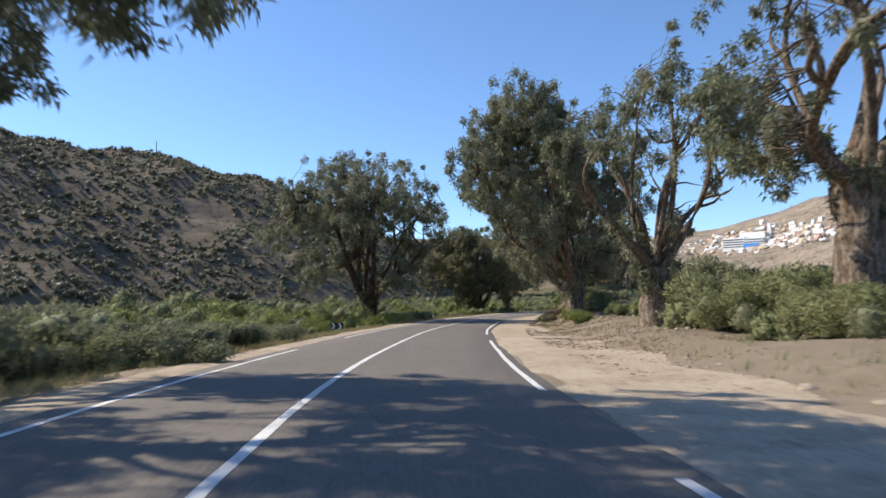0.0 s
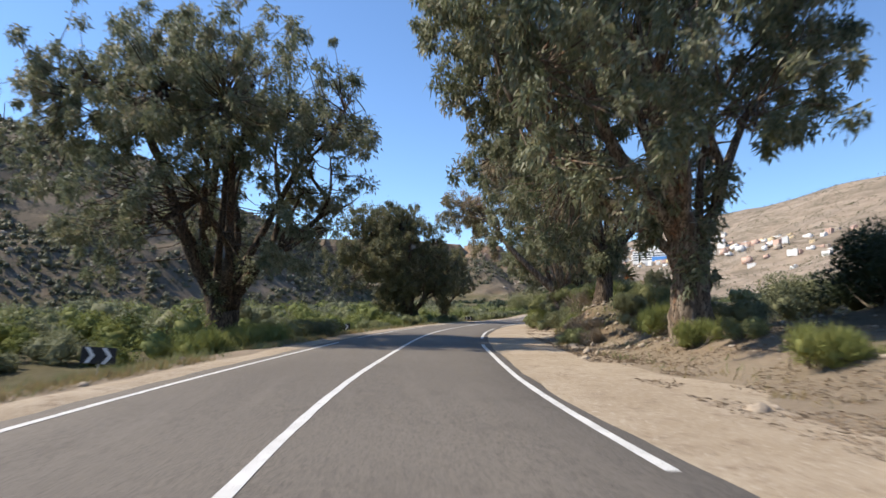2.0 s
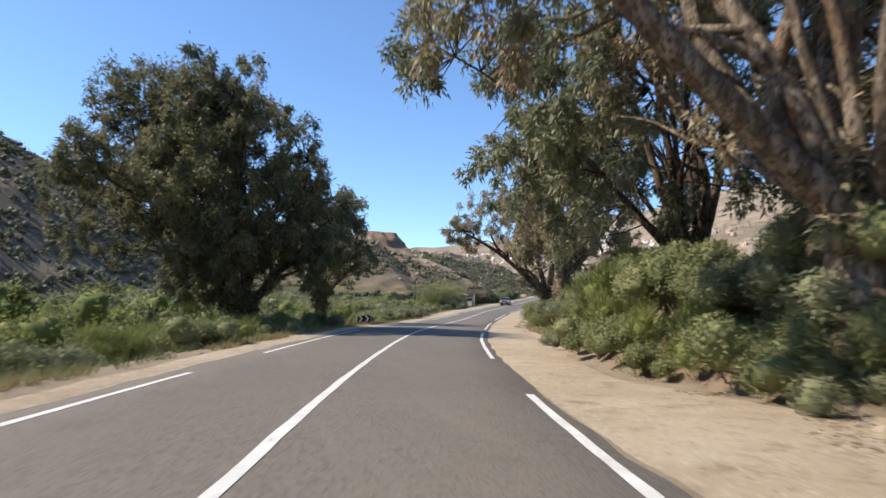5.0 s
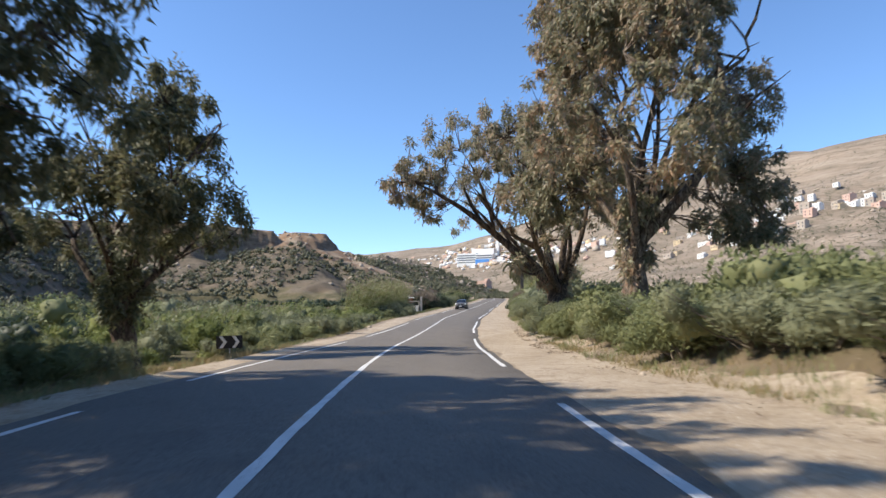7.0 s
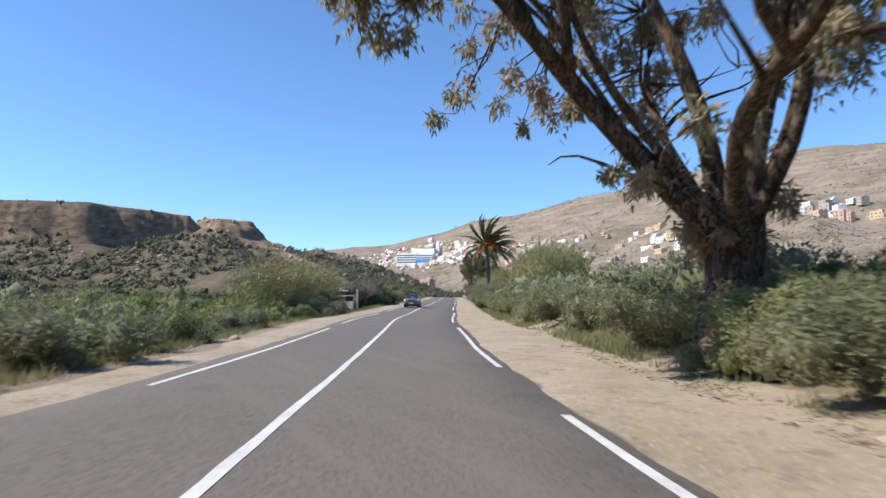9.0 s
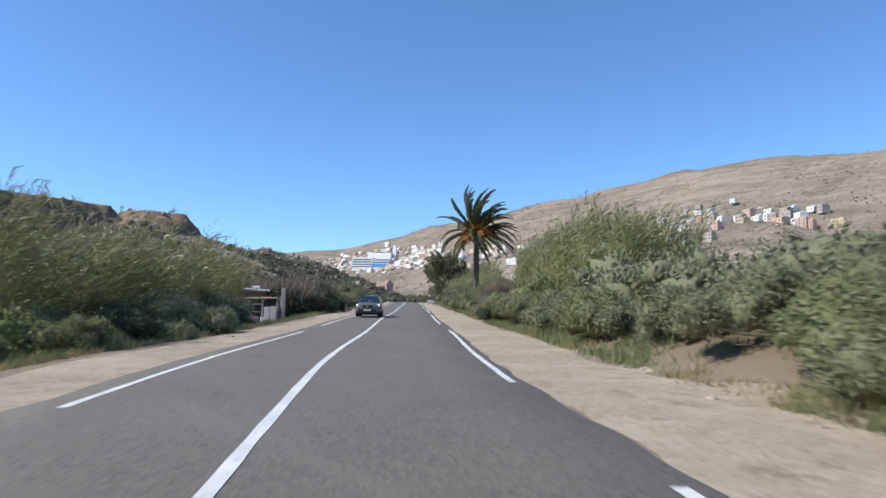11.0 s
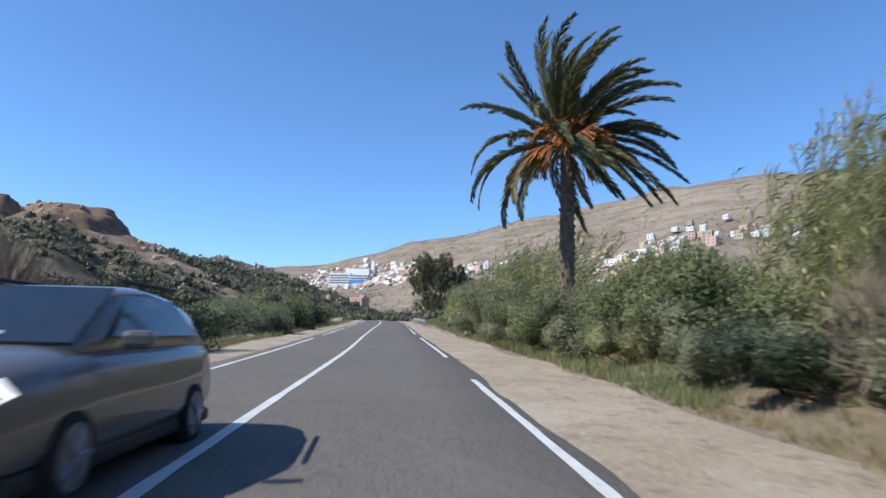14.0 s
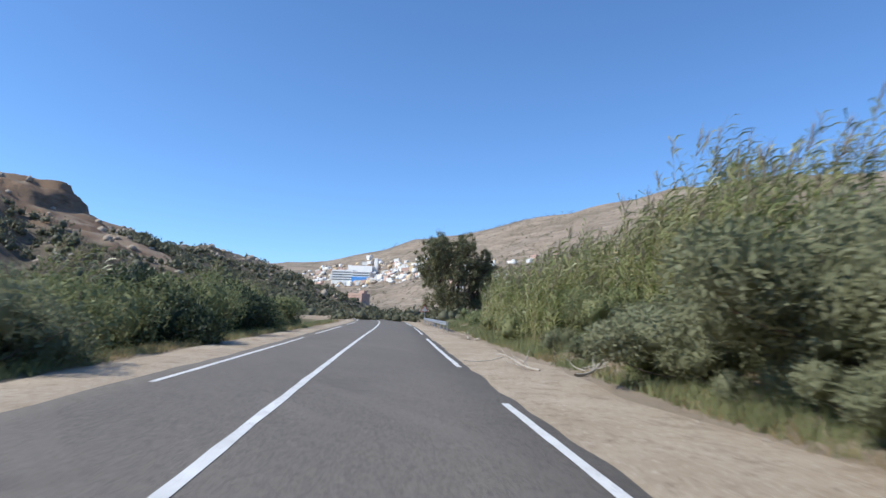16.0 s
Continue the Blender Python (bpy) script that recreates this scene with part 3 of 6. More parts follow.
painted(-34, 362, 0.0, 0.145, "centre_line", 40)["label"] = "continuous white centre line"
for k, (s0, s1) in enumerate([(-15, 6), (12, 32), (38.2, 62), (68, 89.5), (97, 117.6), (125.5, 144.8), (150.8, 169), (175.5, 196.2), (203, 223), (230.3, 248.6), (255.5, 275), (281, 301), (307, 327), (333, 352)]):
    painted(s0, s1, right_line, 0.14, "edge_line", 50 + k)
for k, (s0, s1) in enumerate([(-20, 0), (5, 25), (33.7, 62), (67, 91.5), (96.7, 117.3), (122, 142.3), (147.2, 167), (172.5, 192.7), (198, 219), (223.7, 244.5), (249.5, 270), (275, 295), (300, 320), (325, 345)]):
    painted(s0, s1, left_line, 0.13, "edge_line", 80 + k)


# ---------- trees ----------
def place(s, lat):
    x, y = along(s, lat)
    return float(x), float(y)


def bent(a, b, rng, n=7, sag=0.0, wild=0.08):
    """A curved line from a to b."""
    a, b = np.asarray(a, float), np.asarray(b, float)
    t = np.linspace(0, 1, n)[:, None]
    d = np.linalg.norm(b - a)
    p = a + (b - a) * t
    k = rng.normal(0, wild * d, 3)
    p = p + np.sin(np.pi * t) * k + np.sin(2 * np.pi * t) * rng.normal(0, wild * d * 0.5, 3)
    p[:, 2] += -sag * d * (np.sin(np.pi * t[:, 0]))
    return p


def eucalyptus(x, y, height, spread, bole, girth, label, leaf=LEAF_EUC, low=2.0, off=(0, 0), tufts=270, per=104, limbs=8, seed=1, open_=0.0, lean=(0, 0), bark=BARK, flat=1.0, sink=0.3, knob=0.12, size=0.70, lump=1.0, heart=0, sprouts=46):
    """A pollarded eucalyptus: knobbly bole, long limbs, twigs, and hanging tufts of narrow leaves."""
    rng = np.random.default_rng(seed)
    z0 = land_at(x, y)
    tree = thing("eucalyptus_tree", pose(x, y, z0), label, "tree", "roadside trees")
    pieces = []
    top = np.array([lean[0], lean[1], bole])
    n = 17
    line = np.linspace(0, 1, n)[:, None] * top + np.array([0, 0, -sink])
    line[1:-1, :2] += rng.normal(0, girth * 0.035, (n - 2, 2))
    u = np.linspace(0, 1, n)
    rad = girth * (1.0 + 0.45 * np.exp(-u * 7) - 0.22 * u + 0.16 * np.exp(-((u - 0.93) / 0.12) ** 2))
    bv, bf = tube(line, rad, 18)
    a = np.tile(np.linspace(0, 2 * np.pi, 18, endpoint=False), n)
    k = 1 + 1.3 * knob * (hash_noise(3 * np.cos(a) + seed, 3 * np.sin(a) + 1.7 * bv[:, 2], 1.6, seed) + 0.6 * hash_noise(9 * np.cos(a), 9 * np.sin(a) + 2.6 * bv[:, 2], 2.0, seed + 1))
    axis_ = np.repeat(line, 18, 0)
    pieces.append((axis_ + (bv - axis_) * k[:, None], bf))
    tips, skel = [], []
    for k in range(limbs):
        az = 2 * np.pi * (k + 0.35 * rng.normal()) / limbs
        el = radians(rng.uniform(34, 84) if k % 3 else rng.uniform(18, 40))
        r = spread * rng.uniform(0.55, 0.95)
        tip = np.array([off[0] + r * np.cos(az) * np.cos(el) * 1.25, off[1] + r * np.sin(az) * np.cos(el) * 1.25, bole + (height - bole) * (0.12 + 0.83 * np.sin(el) * rng.uniform(0.75, 1.0))])
        root = top + np.array([np.cos(az), np.sin(az), 0]) * girth * 0.45 + np.array([0, 0, -0.30 * bole * rng.random()])
        p = bent(root, tip, rng, 13, -0.07, 0.085)
        tips.append(tip)
        r0 = girth * (rng.uniform(0.32, 0.50) if k % 2 == 0 else rng.uniform(0.20, 0.32))
        pieces.append(tube(p, r0 * (1 - 0.88 * np.linspace(0, 1, 13) ** 0.75), 9, 0.06, rng))
        skel.append(np.column_stack([p, np.linspace(r0, r0 * 0.14, 13)]))
        for _ in range(4):
            i = rng.integers(3, 10)
            d = unit(p[min(i + 2, 12)] - p[i] + rng.normal(0, 0.9, 3)) * spread * rng.uniform(0.28, 0.55)
            d[2] = abs(d[2]) * 0.8 + 0.3
            q = bent(p[i], p[i] + d, rng, 7, -0.05, 0.08)
            pieces.append(tube(q, r0 * 0.42 * (1 - 0.85 * np.linspace(0, 1, 7)), 6))
            skel.append(np.column_stack([q, np.linspace(r0 * 0.4, r0 * 0.07, 7)]))
    skel = np.concatenate(skel)
    # twig ends fill a lumpy crown
    lobes = [np.array([*t, rng.uniform(0.18, 0.30) * spread]) for t in tips]
    for _ in range(16):
        a, e = rng.uniform(0, 2 * np.pi), rng.uniform(-1.0, 1.0)
        lobes.append(np.array([off[0] + rng.uniform(0.5, 0.82) * spread * np.cos(a) * (1 - 0.45 * max(e, 0)), off[1] + rng.uniform(0.5, 0.82) * spread * np.sin(a) * (1 - 0.45 * max(e, 0)), (height + low) / 2 + (height - low) * 0.40 * e * flat, rng.uniform(0.17, 0.34) * spread * lump]))
    for _ in range(heart):
        a, e = rng.uniform(0, 2 * np.pi), rng.uniform(-0.9, 0.9)
        k = rng.uniform(0.0, 0.72) * spread * math.sqrt(max(0.1, 1 - e * e))
        lobes.append(np.array([off[0] + k * np.cos(a), off[1] + k * np.sin(a), (height + low) / 2 + (height - low) * 0.42 * e, rng.uniform(0.2, 0.34) * spread]))
    lobes = np.array(lobes)
    got = []
    while len(got) < tufts * 1.9:
        k = lobes[rng.integers(len(lobes))]
        d = unit(rng.normal(size=3)) * k[3] * rng.uniform(0.35, 1.0) ** 0.5
        q = k[:3] + d * np.array([1, 1, 1.15])
        if q[2] < low + 0.6 * rng.random() or q[2] > height:
            continue
        if open_ and hash_noise(np.array([q[0] + 3 * q[2]]), np.array([q[1] - 2 * q[2]]), 2.2, seed)[0] < open_ * 1.2 - 0.9:
            continue
        got.append(q)
    # sprays that sprout from the bole and the lower limbs
    near = skel[skel[:, 2] < bole + 2.2]
    for _ in range(sprouts):
        q = near[rng.integers(len(near)), :3] if rng.random() < 0.6 and len(near) else line[rng.integers(n * 3 // 4, n)] + rng.normal(0, girth * 0.55, 3)
        got.append(q + rng.normal(0, 0.22, 3) + np.array([0, 0, 0.3]))
    got = np.array(got)
    # boughs keep clear of the carriageway
    ts, tl = road_coords(got[:, 0] + x, got[:, 1] + y)
    got = got[(np.abs(tl) > 5.2) | (got[:, 2] + z0 - road_z(ts) > 5.6)]
    for q in got:
        i = np.argmin(((skel[:, :3] - q) ** 2).sum(1) + 3.0 * (skel[:, 2] > q[2] + 1.0))
        a = skel[i, :3]
        if np.linalg.norm(q - a) > 0.3:
            pieces.append(tube(bent(a, q, rng, 4, 0.06, 0.07), np.array([0.032, 0.024, 0.016, 0.007]) * (0.6 + spread * 0.08), 3))
    v, f = joined(pieces)
    part("trunk", mesh_of("trunk", v, f, bark, True), bark, tree)
    at = np.repeat(got, per, 0)
    m = len(at)
    reach = np.repeat(rng.uniform(0.32, 0.66, len(got)), per)[:, None] * size
    out = rng.normal(0, 1, (m, 3))
    hang = np.repeat(rng.uniform(0.35, 0.85, len(got)), per)[:, None]
    at = at + out * reach * np.column_stack([np.full(m, 0.42), np.full(m, 0.42), hang[:, 0]]) - np.array([0, 0, 0.2])
    way = unit(0.55 * unit(out) + np.array([0, 0, -0.62]) + rng.normal(0, 0.42, (m, 3)))
    v, f = leaf_cards(at, way, rng.uniform(0.26, 0.46, m) * size, rng.uniform(0.045, 0.085, m) * size, rng, True)
    part("crown", mesh_of("crown", v, f, leaf), leaf, tree)
    return tree


K_DENSE = "tall dense grey-green eucalyptus tree on the road verge"
K_OPEN = "open eucalyptus tree with bare pale limbs"
K_RUST = "eucalyptus tree with rusty drooping leaves and pale limbs"
eucalyptus(*(14.9, 23.2), 17.5, 7.4, 5.4, 0.92, "huge old eucalyptus with a thick pale bole", low=4.0, seed=11, limbs=9, tufts=145, open_=0.5, off=(0.8, 0.0))
eucalyptus(*place(35.0, 12.5), 15.5, 5.0, 3.3, 0.66, K_OPEN, low=5.6, seed=12, limbs=9, tufts=58, open_=0.5, off=(0.6, 0), knob=0.16, sprouts=56)
eucalyptus(*place(54.3, 9.9), 18.5, 8.5, 3.4, 0.68, K_DENSE, low=2.8, seed=13, limbs=10, tufts=640, off=(-2.2, 0), lump=1.3, sprouts=70)
eucalyptus(*place(69.0, 9.9), 16.5, 6.9, 2.8, 0.50, "dark-barked eucalyptus with a forking bole on a sandy rise", low=3.4, seed=44, limbs=9, tufts=330, off=(-1.6, 0.5), lean=(0.2, 0), bark=BARK_DARK)
eucalyptus(*place(88.6, 9.0), 17.0, 7.8, 2.2, 0.74, "old eucalyptus with a thick bole and many pale limbs", LEAF_RUST, low=3.4, seed=15, limbs=12, tufts=390, off=(-1.6, 1.6), open_=0.25, sprouts=24)
eucalyptus(*place(101.0, 10.6), 15.5, 7.4, 1.0, 0.55, "eucalyptus with many dark limbs and a drooping crown", LEAF_EUC, low=0.6, seed=16, limbs=12, tufts=330, off=(-2.4, 0.6), bark=BARK_DARK, heart=4, open_=0.25)
eucalyptus(*(32.1, 126.7), 16.0, 6.6, 3.4, 0.58, K_RUST, LEAF_RUST, low=3.0, seed=17, limbs=9, tufts=400, off=(0.5, 0), open_=0.25)
eucalyptus(*(37.5, 141.5), 15.0, 8.6, 3.0, 0.74, "old eucalyptus with a knobbly thick bole and spreading limbs", LEAF_RUST, low=6.4, seed=18, limbs=9, tufts=250, off=(-1.8, 0), open_=0.4, lean=(0.5, 0.2), bark=BARK_DARK, knob=0.14)
eucalyptus(*(-12.2, 8.47), 16.0, 8.6, 5.0, 0.8, K_DENSE, low=3.4, seed=31, limbs=9, tufts=360, off=(1.6, 1.2))
eucalyptus(*(-8.02, 70.3), 19.0, 9.7, 3.6, 1.0, "broad dark eucalyptus tree on the road verge", low=4.0, seed=20, limbs=10, tufts=500, lump=1.1, bark=BARK_DARK, off=(-1.2, -2.2), heart=5, open_=0.3)
eucalyptus(*(6.21, 118.4), 16.4, 8.5, 2.6, 0.8, "round dense dark tree on the road verge", LEAF_DARK, low=2.2, seed=21, limbs=10, tufts=880, off=(-2.6, 0), bark=BARK_DARK, lump=1.2, heart=22)
eucalyptus(*(13.0, 133.0), 12.4, 4.8, 3.4, 0.46, "small open tree with a leaning trunk", LEAF_DARK, low=4.4, seed=22, limbs=9, tufts=150, bark=BARK_DARK, lean=(-0.5, 0.0), open_=0.3)
eucalyptus(*(126.6, 301.1), 13.0, 6.6, 1.6, 0.6, "round dark tree beside the bend", LEAF_DARK, low=0.4, seed=23, limbs=9, tufts=460, lump=1.4, bark=BARK_DARK)


# ---------- palm ----------
WIND = radians(-25)          # blows towards the east


def date_palm(x, y, height, reach, seed=5):
    rng = np.random.default_rng(seed)
    palm = thing("date_palm", pose(x, y, land_at(x, y)), "date palm with arching fronds and orange fruit stalks", "palm tree")
    bark = simple("palm_bark", (0.09, 0.07, 0.05), (0.24, 0.19, 0.14), 5.0, 0.9, bump=0.8)
    frond_green = leafy("palm_fronds", [(0.075, 0.085, 0.038), (0.150, 0.155, 0.072), (0.260, 0.240, 0.130)], 0.42, 0.3)
    frond_dry = leafy("palm_fronds_dry", [(0.22, 0.17, 0.09), (0.36, 0.28, 0.16), (0.28, 0.24, 0.12)], 0.6, 0.25)
    orange = simple("palm_fruit_stalks", (0.42, 0.13, 0.035), (0.56, 0.24, 0.07), 4.0, 0.6)
    v, f = tube(np.column_stack([0.10 * np.sin(np.linspace(0, 2, 30)), 0 * np.linspace(0, 1, 30), np.linspace(-0.2, height, 30)]), np.linspace(0.31, 0.24, 30) * (1 + 0.05 * (np.arange(30) % 2)), 14, 0.03, rng)
    trunk = part("trunk", mesh_of("trunk", v, f, bark, False), bark, palm)
    # cut leaf bases
    stub = bmesh.new()
    box(stub, (0.10, 0.08, 0.15), (0, 0, 0.05), bevel=0.015, taper=0.6)
    stub_me = bpy.data.meshes.new("leaf_base")
    stub.to_mesh(stub_me)
    stub.free()
    stub_me.materials.append(bark)
    n = 190
    for i in range(n):
        a, z = i * 2.39996, 0.3 + (height - 0.3) * i / n
        ob = part("leaf_base", stub_me, bark, trunk)
        r = 0.30 - 0.07 * z / height
        ob.matrix_local = Matrix.Translation((r * math.cos(a) + 0.10 * math.sin(2 * z / height), r * math.sin(a), z)) @ Euler((0, radians(28), a)).to_matrix().to_4x4() @ Matrix.Diagonal((1, 1, rng.uniform(0.8, 1.3), 1))

    gust = np.array([math.cos(WIND), math.sin(WIND), 0.0])

    def frond(root, way, length, droop, mat):
        n = 36
        t = np.linspace(0, 1, n)
        stem, d = [np.array(root)], unit(np.array(way, float))
        for k in range(1, n):
            flat_part = math.hypot(d[0], d[1])
            d = unit(d + (np.array([0, 0, -droop * (0.25 + flat_part)]) + gust * 0.85) * t[k] * 2.0 / n)
            stem.append(stem[-1] + d * length / n)
        stem = np.array(stem)
        v1, f1 = tube(stem, 0.035 * (1 - 0.85 * t), 4)
        at, ways, ln = [], [], []
        for i in range(4, n):
            d = unit(stem[i] - stem[i - 1])
            side = unit(np.cross(d, np.array([0, 0, 1.0])) + 1e-3)
            for sgn in (-1, 1):
                for _ in range(4):
                    at.append(stem[i] + (stem[i] - stem[i - 1]) * rng.random())
                    ways.append(d * 1.0 + sgn * side * rng.uniform(0.25, 0.6) + np.array([0, 0, rng.uniform(-0.35, 0.15)]) + gust * 0.15)
                    ln.append(0.60 * np.sin(np.pi * min(0.95, 0.16 + 0.76 * t[i])) * rng.uniform(0.75, 1.1) + 0.10)
        v2, f2 = leaf_cards(np.array(at), unit(np.array(ways)), np.array(ln), np.full(len(at), 0.034), rng)
        v, f = joined([(v1, f1), (v2, f2)])
        return mesh_of("frond", v, f, mat)
    head = Vector((0.09, 0, height))
    total = 66
    for i in range(total):
        u = i / total
        el = radians(86 - 112 * u ** 0.9 + rng.normal(0, 7))
        a = i * 2.39996 + rng.normal(0, 0.25)
        way = (math.cos(a) * math.cos(el), math.sin(a) * math.cos(el), math.sin(el))
        root = np.array(head) + np.array([math.cos(a) * 0.18, math.sin(a) * 0.18, 0.45 * (1 - u)])
        dried = u > 0.80 and rng.random() < 0.45
        part("frond", frond(root, way, reach * rng.uniform(0.78, 1.0) * (0.85 if dried else 1.0), rng.uniform(0.5, 0.9) if u < 0.55 else rng.uniform(0.9, 1.7), frond_dry if dried else frond_green), None, palm)
    for i in range(64):
        a, el = i * 2.39996, radians(rng.uniform(-15, 75))
        d = Vector((math.cos(a) * math.cos(el), math.sin(a) * math.cos(el), math.sin(el)))
        p = [np.array(head + d * (0.2 + 1.75 * k) + Vector((0.2 * k * k, -0.1 * k * k, -0.4 * k * k))) for k in np.linspace(0, 1, 6)]
        pieces = [tube(np.array(p), np.linspace(0.04, 0.02, 6), 4)]
        tip = p[-1]
        for _ in range(12):
            q = tip + np.array([rng.normal(0, 0.16), rng.normal(0, 0.16), -rng.uniform(0.2, 0.6)])
            pieces.append(tube(np.array([p[3], (p[3] + q) / 2 + [0, 0, 0.1], q]), [0.018, 0.018, 0.024], 3))
        v, f = joined(pieces)
        part("fruit_stalk", mesh_of("fruit_stalk", v, f, orange), orange, palm, "orange dry fruit stalk" if i == 0 else "")
    return palm


date_palm(*(75.7, 213.6), 7.9, 5.0)


# ---------- bushes, reeds, grass ----------
def bush_parts(seed, leaf, style, leaves=1500, fine=1.0, heart=0.62):
    """One bush about 1 m high and 1.1 m in radius, on its own ground: stems, and a lumpy crown of leaves."""
    rng = np.random.default_rng(seed)
    lobes = np.column_stack([rng.normal(0, 0.42, 9), rng.normal(0, 0.42, 9), rng.uniform(0.16, 0.60, 9), rng.uniform(0.26, 0.48, 9)])
    k = rng.integers(9, size=leaves)
    d = unit(rng.normal(size=(leaves, 3)))
    d[:, 2] = np.abs(d[:, 2]) * np.where(rng.random(leaves) < 0.6, 1, -1)
    at = lobes[k, :3] + d * lobes[k, 3:4] * (rng.uniform(0.15, 1.0, (leaves, 1)) ** 0.4) * np.array([1.1, 1.1, 0.9])
    at[:, 2] = np.maximum(at[:, 2], 0.02 + 0.10 * rng.random(leaves))
    up = np.array([0, 0, 0.9 if style == "broom" else 0.35])
    look_out = unit(d + rng.normal(0, 0.38, (leaves, 3)))
    if style == "broom":
        way = unit(d * 0.8 + up + rng.normal(0, 0.45, (leaves, 3)))
        v, f = leaf_cards(at, way, rng.uniform(0.16, 0.36, leaves), rng.uniform(0.006, 0.014, leaves), rng, True, look_out)
    else:
        way = unit(np.cross(look_out, rng.normal(size=(leaves, 3))) + 0.35 * d + up * 0.5)
        v, f = leaf_cards(at, way, fine * rng.uniform(0.055, 0.125, leaves), fine * rng.uniform(0.013, 0.027, leaves), rng, True, look_out)
    stems = []
    for i in range(26):
        q = at[rng.integers(leaves)]
        stems.append(tube(bent((rng.normal(0, 0.1), rng.normal(0, 0.1), -0.1), q, rng, 5, 0.0, 0.08), np.linspace(0.022, 0.005, 5), 3))
    sv, sf = joined(stems)
    if leaf not in (STRAW, BUSH_BROWN):
        v, f = joined([(v, f), hearts(lobes[:, :3], lobes[:, 3] * (0.52 if style == "broom" else heart), 2, rng, np.zeros(9))])
    return mesh_of("foliage", v, f, leaf, True), mesh_of("stem", sv, sf, TWIG)


BUSHES = {}
for kind, leaf, style, label in (("grey", BUSH_GREY, "leaf", "grey-green saltbush beside the road"), ("green", BUSH_GREEN, "leaf", "fresh green bush beside the road"), ("dark", BUSH_DARK, "leaf", "dark green dense bush beside the road"), ("broom", BUSH_BROOM, "broom", "yellow-green broom bush with thin upright stems"), ("dry", STRAW, "broom", "dry straw-coloured bush on the bank"), ("brown", BUSH_BROWN, "broom", "leafless brown twiggy bush on the sandy bank")):
    BUSHES[kind] = [bush_parts(100 + 7 * i + len(kind) * 31, leaf, style, 3600 if style == "broom" else 6200, 0.80) for i in range(3)], label

for kind, leaf, label in (("grey", BUSH_GREY, "large grey-green saltbush beside the road"), ("green", BUSH_GREEN, "large fresh green bush beside the road"), ("dark", BUSH_DARK, "large dark green bush beside the road")):
    BUSHES[kind + "_big"] = [bush_parts(150 + 7 * i + len(kind) * 31, leaf, "leaf", 12500, 0.60, 0.48) for i in range(3)], label


def bush(kind, x, y, height, wide, rng):
    variants, label = BUSHES[kind if height < 1.75 or kind + "_big" not in BUSHES else kind + "_big"]
    leaves, stems = variants[rng.integers(len(variants))]
    b = thing("bush", pose(x, y, land_at(x, y) - 0.03, 0, 0, rng.uniform(0, 360)) @ Matrix.Diagonal((wide, wide, height, 1)), label, "bush", "roadside bushes")
    part("foliage", leaves, None, b)
    part("stem", stems, None, b)
    return b


CLEAR = [road_coords(np.array([x]), np.array([y])) for x, y in ((-8.93, 55.1), (-1.69, 89.3), (16.9, 135.5), (-4.86, 89.9))]


def belt(s0, s1, l0, l1, h0, h1, count, kinds, seed):
    rng = np.random.default_rng(seed)
    for i in range(count):
        s = s0 + (s1 - s0) * (i + rng.uniform(0, 1)) / count
        lat = rng.uniform(l0, l1)
        if any(cs[0] - 11 < s < cs[0] + 1.5 and cl[0] - 1.0 < lat < cl[0] + 3.4 for cs, cl in CLEAR):
            continue
        x, y = along(s, lat)
        h = rng.uniform(h0, h1)
        bush(kinds[rng.integers(len(kinds))], float(x), float(y), h, h * rng.uniform(0.75, 1.15), rng)


# right of the road
belt(16, 62, 15, 19, 2.4, 3.4, 8, ["green", "grey", "dark"], 209)
belt(34, 50, 12.5, 16, 0.8, 1.2, 3, ["green", "grey"], 201)
belt(66, 76, 11.0, 13.5, 1.2, 1.9, 6, ["green", "grey"], 202)
belt(19, 33, 12.5, 17, 1.6, 2.5, 7, ["green", "grey", "green"], 250)
belt(46, 53, 9.0, 10.2, 0.7, 1.0, 3, ["broom", "green"], 230)
belt(55, 64, 9.2, 12.0, 0.8, 1.3, 6, ["green", "grey", "broom"], 238)
belt(61, 66, 7.5, 8.6, 0.6, 0.95, 4, ["grey", "brown", "green"], 244)
belt(73, 78, 10.8, 11.6, 1.2, 1.7, 5, ["brown", "broom", "green"], 219)
belt(76, 86, 9.9, 10.8, 1.0, 1.5, 7, ["green", "broom"], 248)
belt(77, 86, 11.0, 12.4, 1.6, 2.2, 11, ["green", "green", "grey"], 203)
belt(85, 91, 9.0, 10.6, 1.3, 1.9, 8, ["green", "grey", "green"], 223)
belt(90, 106, 7.2, 8.8, 1.1, 1.7, 16, ["green", "green", "broom"], 221)
belt(87, 93, 8.0, 9.0, 0.9, 1.4, 7, ["green", "grey"], 234)
belt(92, 108, 6.8, 7.5, 0.8, 1.3, 10, ["green", "grey", "green"], 235)
belt(146.5, 149.6, 8.1, 8.9, 1.1, 1.4, 3, ["green", "grey"], 236)
belt(130.5, 133, 9.4, 10.4, 1.2, 1.5, 2, ["green"], 237)
belt(106, 152, 8.7, 9.8, 1.3, 1.9, 27, ["green", "grey", "green"], 204)
belt(152, 200, 8.3, 9.4, 1.3, 1.9, 27, ["grey", "green", "grey"], 205)
belt(198, 236, 8.0, 9.2, 1.0, 1.7, 22, ["grey", "dark", "green"], 206)
belt(226, 262, 7.5, 8.3, 0.8, 1.3, 16, ["grey", "green"], 247)
belt(224, 262, 8.4, 10.4, 1.4, 2.1, 22, ["grey", "grey", "green"], 207)
belt(225, 229, 10.2, 10.9, 2.8, 3.4, 2, ["green"], 227)
